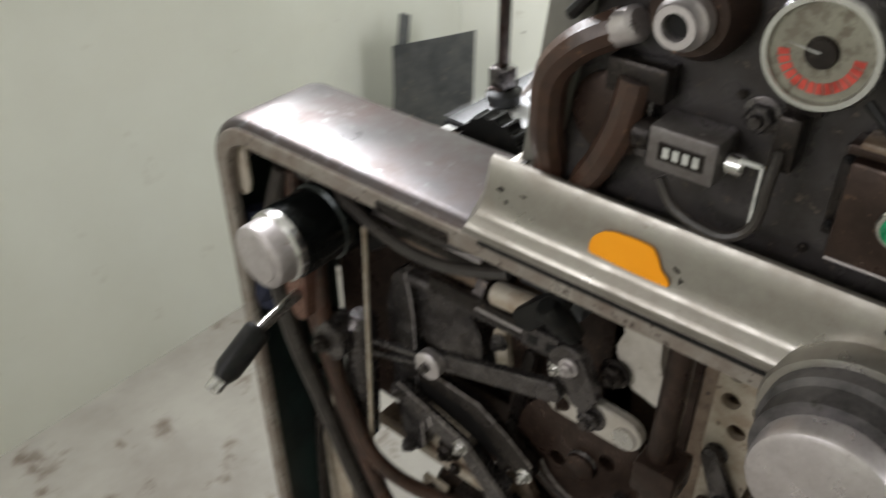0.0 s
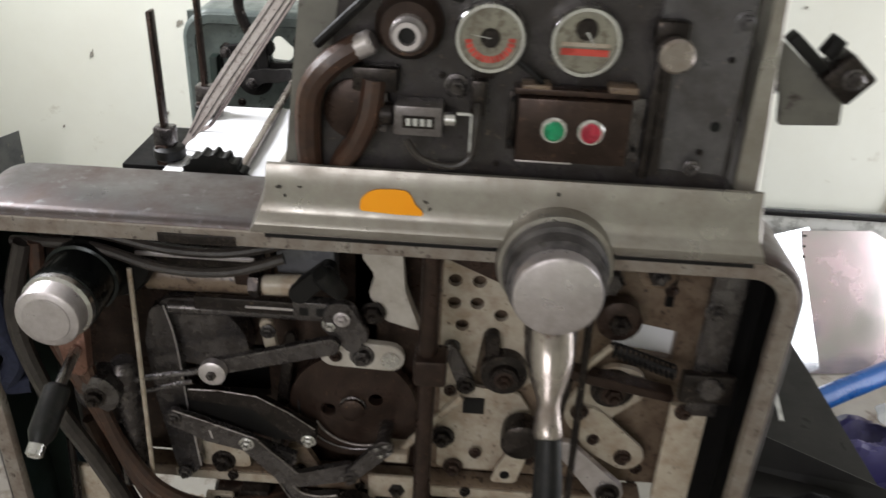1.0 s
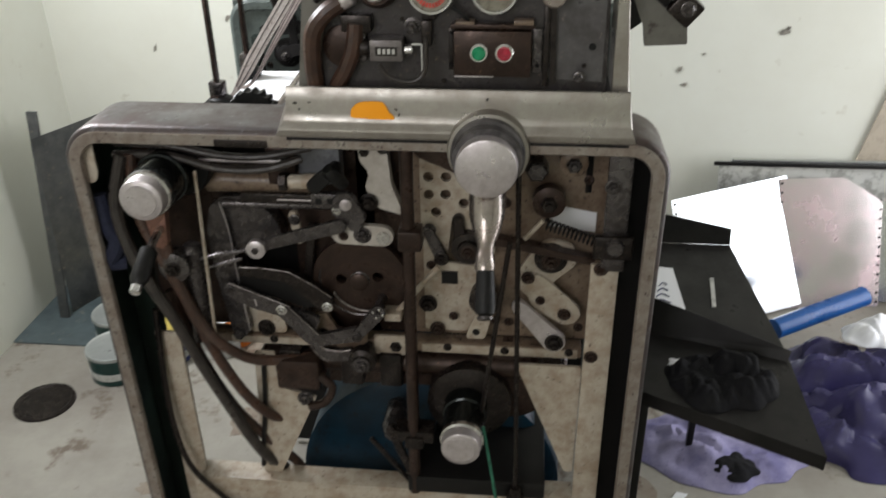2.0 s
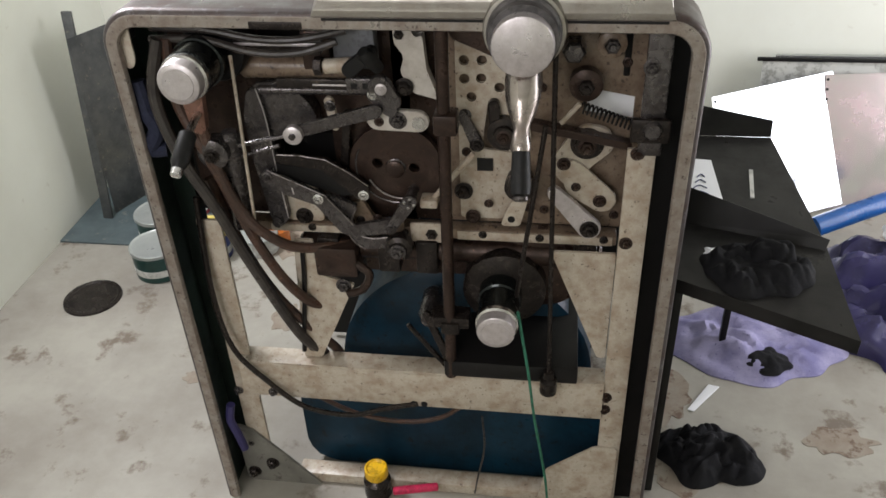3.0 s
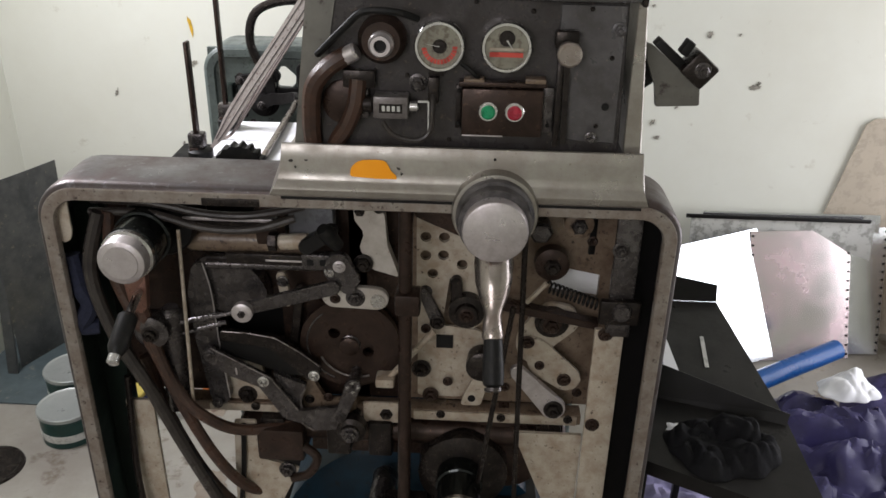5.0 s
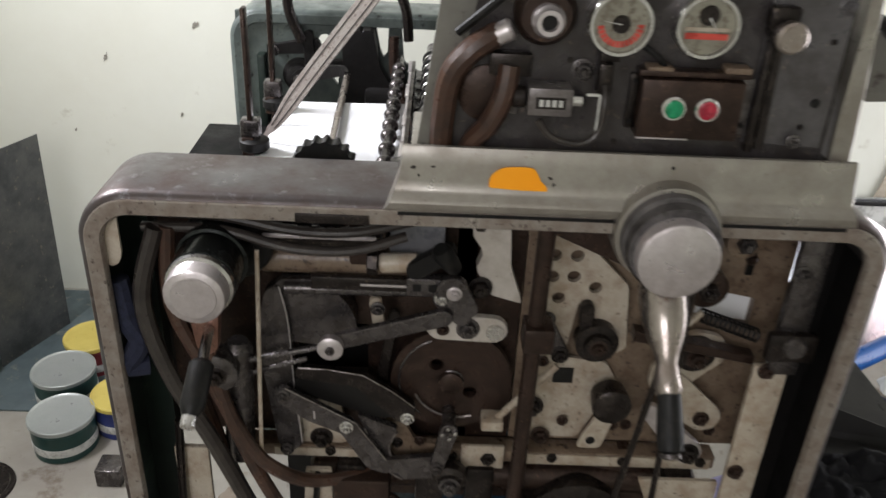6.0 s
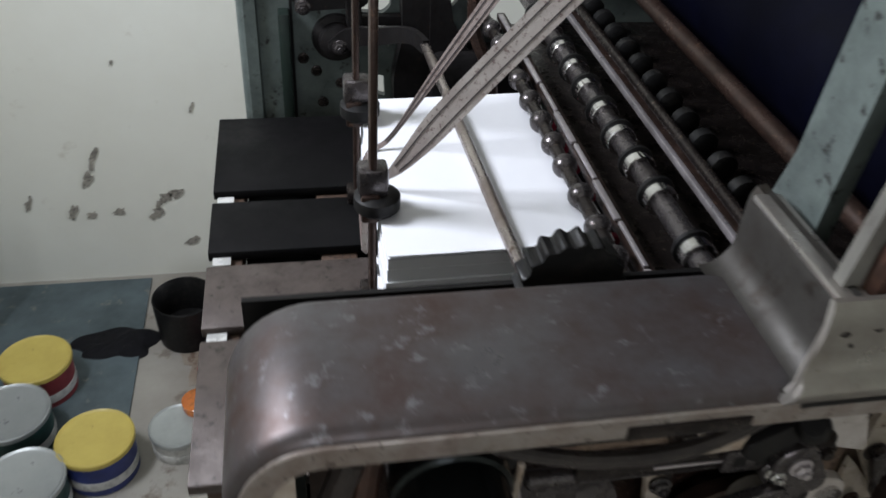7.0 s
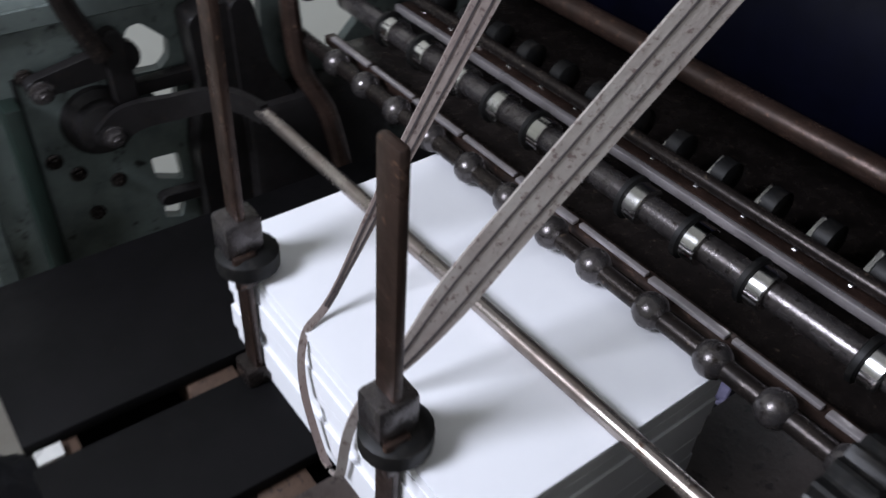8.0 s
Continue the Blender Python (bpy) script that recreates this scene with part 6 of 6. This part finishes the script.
# ---- floor things, left ----
def tin(x, y, r, h, lid, body, label, z=0.0):
    r, h = r * 1.08, h * 1.05
    t = thing("ink_tin", (x, y, z), label, "ink tin", "ink tins on the floor")
    part("body", lathe((0, 0, 0), (0, 0, 1), [(0, r * 0.95), (0.003, r * 0.98), (h - 0.02, r * 0.98), (h - 0.018, r * 1.0), (h - 0.012, r * 1.0)], 36), body, t)
    part("lid", lathe((0, 0, h - 0.012), (0, 0, 1), [(0, r * 1.03), (0.010, r * 1.03), (0.012, r * 1.0), (0.010, r * 0.95), (0.009, r * 0.9)], 36), lid, t)
    part("label_band", lathe((0, 0, h * 0.2), (0, 0, 1), [(0, r * 0.99), (0.0005, r * 0.992), (h * 0.22, r * 0.992), (h * 0.22 + 0.0005, r * 0.99)], 36), WHITEL, t, "pale label band")
    return t


tin(-0.955, 0.815, 0.072, 0.095, TINM, TINGREEN, "grey-lidded ink tin with dark green label")
tin(-1.02, 0.995, 0.074, 0.095, TINM, TINGREEN, "grey-lidded ink tin beside the others")
tin(-1.00, 1.15, 0.070, 0.095, YELLOW, REDL, "yellow-lidded ink tin with dark red body")
tin(-0.835, 0.905, 0.070, 0.095, YELLOW, BLUEL, "yellow-lidded ink tin with blue label")
pot = thing("black_pot", (-0.686, 1.30, 0), "black open pot on the floor", "pot")
part("pot_body", lathe((0, 0, 0), (0, 0, 1), [(0, 0.066), (0.004, 0.07), (0.125, 0.075), (0.128, 0.073), (0.124, 0.070), (0.03, 0.066), (0.028, 0.02)], 36), RUBBER, pot)
jar = thing("glass_jar", (-0.64, 1.00, 0), "small jar of amber liquid on the floor", "jar")
part("jar_body", lathe((0, 0, 0), (0, 0, 1), [(0, 0.040), (0.003, 0.043), (0.05, 0.043), (0.06, 0.032), (0.07, 0.032)], 28), AMBER, jar)
part("jar_lid", lathe((0, 0, 0.07), (0, 0, 1), [(0, 0.034), (0.012, 0.034), (0.014, 0.03)], 28), AMBER, jar)
t = tin(-0.68, 0.95, 0.055, 0.06, TINM, WHITEL, "low pale tin without print")
crumple("rag", (-0.86, 1.28, 0.0), (0.2, 0.12), RAG, "dark rag on the floor by the tins", "rag", 51, 0.035)
crumple("rag", (-0.560, 1.27, 0.0), (0.20, 0.17), RAG, "black rag heap on the floor by the pot", "rag", 57, 0.09)
crumple("pink_wrapper", (-0.62, 1.17, 0.0), (0.08, 0.07), PINK, "crumpled pink plastic wrapper on the floor", "wrapper", 53, 0.03, 0.9, 14)
tagged(part("floor_sheet", box((-1.36, 0.93, 0.0005), (-0.80, 1.53, 0.006), 0.001), FLOORSHEET), "flat blue-grey sheet lying on the floor", "sheet")
tagged(part("drain_cover", lathe((-1.105, 0.655, 0.0005), (-1.105, 0.655, 1), [(0, 0.085), (0.006, 0.083), (0.007, 0.074), (0.004, 0.070)], 36), DARK), "round dark lid lying on the floor", "lid")
leaning("steel_sheet", (-1.250, 1.11, 0.004), (0.40, 0.915, 0), (0.03, 0.02, 0.6), 0.25, 0.625, OLDSHEET, "stained steel sheet standing in the corner", "steel sheet")
tagged(part("steel_bar", box((-0.016, -0.006, 0), (0.016, 0.006, 0.69), 0.002), OLDSHEET), "flat steel bar leaning in the corner", "steel bar").matrix_basis = pose(-1.262, 1.080, 0.003, -9, 0, 0)
bk = thing("box_magnet", (-0.90, 0.77, 0), "small dark metal stand behind the press", "stand")
part("stand_body", box((-0.03, -0.03, 0), (0.03, 0.03, 0.05), 0.004), GREYARM, bk)
bk.location = (-0.80, 0.70, 0)
bot = thing("glue_bottle", (-0.115, 0.045, 0.0), "plastic bottle with yellow cap under the press", "bottle")
part("bottle_body", lathe((0, 0, 0), (0, 0, 1), [(0, 0.026), (0.004, 0.03), (0.045, 0.03), (0.056, 0.018), (0.066, 0.018)], 24), DARK, bot, "dark brown body")
part("bottle_cap", lathe((0, 0, 0.060), (0, 0, 1), [(0, 0.025), (0.002, 0.026), (0.022, 0.025), (0.024, 0.022), (0.02, 0.018)], 24), CAPY, bot, "yellow screw cap")
tagged(part("pink_brush", rod((-0.075, 0.02, 0.040), (0.02, 0.045, 0.036), 0.009), PINK), "pink plastic brush lying under the press", "brush")


# ---- movement ----
def motions():
    turn = 0.967                    # seconds for one turn of the press
    def ph(t):
        return t / turn * 360.0
    step = 0.08
    times = [round(k * step, 3) for k in range(int(8.0 / step) + 1)]
    if times[-1] < 8.0:
        times.append(8.0)
    def rows(make):
        return [(t, make(t)) for t in times]
    def s(t, off=0.0):
        return math.sin(radians(ph(t) + off))
    walk(drive_disc, rows(lambda t: pose(DX, 0.088, DZ, 0, ph(t - 3.5) - 135, 0)))
    def pin(t):
        a = PIN_A - radians(ph(t - 3.5) - 135)
        return DX + PIN_R * math.cos(a), DZ + PIN_R * math.sin(a)
    def tip(t):
        """Where the rod's end meets the arc of the lever's tip, below the line from the lever's pivot to the pin."""
        x, z = pin(t)
        r = math.hypot(TIPX, TIPZ)
        d = math.hypot(x - LPX, z - LPZ)
        along = (d * d + r * r - ROD_L ** 2) / (2 * d)
        off = math.sqrt(max(r * r - along * along, 0.0))
        ux, uz = (x - LPX) / d, (z - LPZ) / d
        return LPX + ux * along + uz * off, LPZ + uz * along - ux * off
    def swing(t):
        x, z = tip(t)
        return math.degrees(math.atan2(TIPZ, TIPX) - math.atan2(z - LPZ, x - LPX))
    def rod_turn(t):
        (x, z), (p, q) = tip(t), pin(t)
        return -math.degrees(math.atan2(z - q, x - p))
    walk(main_lever, rows(lambda t: pose(LPX, 0.050, LPZ, 0, swing(t), 0)))
    walk(crank_rod, rows(lambda t: pose(pin(t)[0], 0.040, pin(t)[1], 0, rod_turn(t), 0)))
    walk(upper_lever, rows(lambda t: pose(-0.237, 0.064, 0.815, 0, 0.3 * swing(t), 0)))
    walk(link_rod, rows(lambda t: pose(-0.186 + 0.006 * s(t, 20), 0.040, 0.887 + 0.003 * s(t, 20), 0, 3 * s(t, 60), 0)))
    walk(latch, rows(lambda t: pose(-0.078, 0.038, 1.0, 0, 14 * s(t, 0), 0)))
    for sk, y in suckers:
        walk(sk, rows(lambda t, y=y: pose(-0.112 - 0.006 * math.cos(radians(2 * ph(t - 7.74))), y, 1.025 + 0.018 * math.cos(radians(2 * ph(t - 7.74))))))
    # one sheet leaves the pile for the cylinders at every turn
    top = STOP - FEED_DROP
    for k, sh in enumerate(sheets):
        t0 = 7.27 - turn * (len(sheets) - 3) + turn * k   # when it is lifted
        z = top + 0.0003 * (len(sheets) - k)
        path = [(0.0, 0.0, 0.0), (t0 - 0.12, 0.0, 0.0), (t0, 0.004, 0.002), (t0 + 0.06, 0.040, 0.003), (t0 + 0.13, 0.168, 0.003), (t0 + 0.25, 0.177, 0.003), (t0 + 0.42, 0.188, 0.003), (t0 + 0.50, 0.230, 0.003), (t0 + 0.58, 0.34, 0.003), (t0 + 0.67, 0.485, 0.0), (t0 + 0.74, 0.495, -0.05)]
        out = []
        for t, dx, dz in path:
            if 0 <= t <= 8.0 and (not out or t > out[-1][0] + 0.02):
                out.append((t, pose(SX0 + dx, SY0, z + dz)))
        if out[-1][0] < 8.0:
            out.append((8.0, out[-1][1]))
        if out[0][0] > 0.0:
            out.insert(0, (0.0, out[0][1]))
        walk(sh, out)


motions()
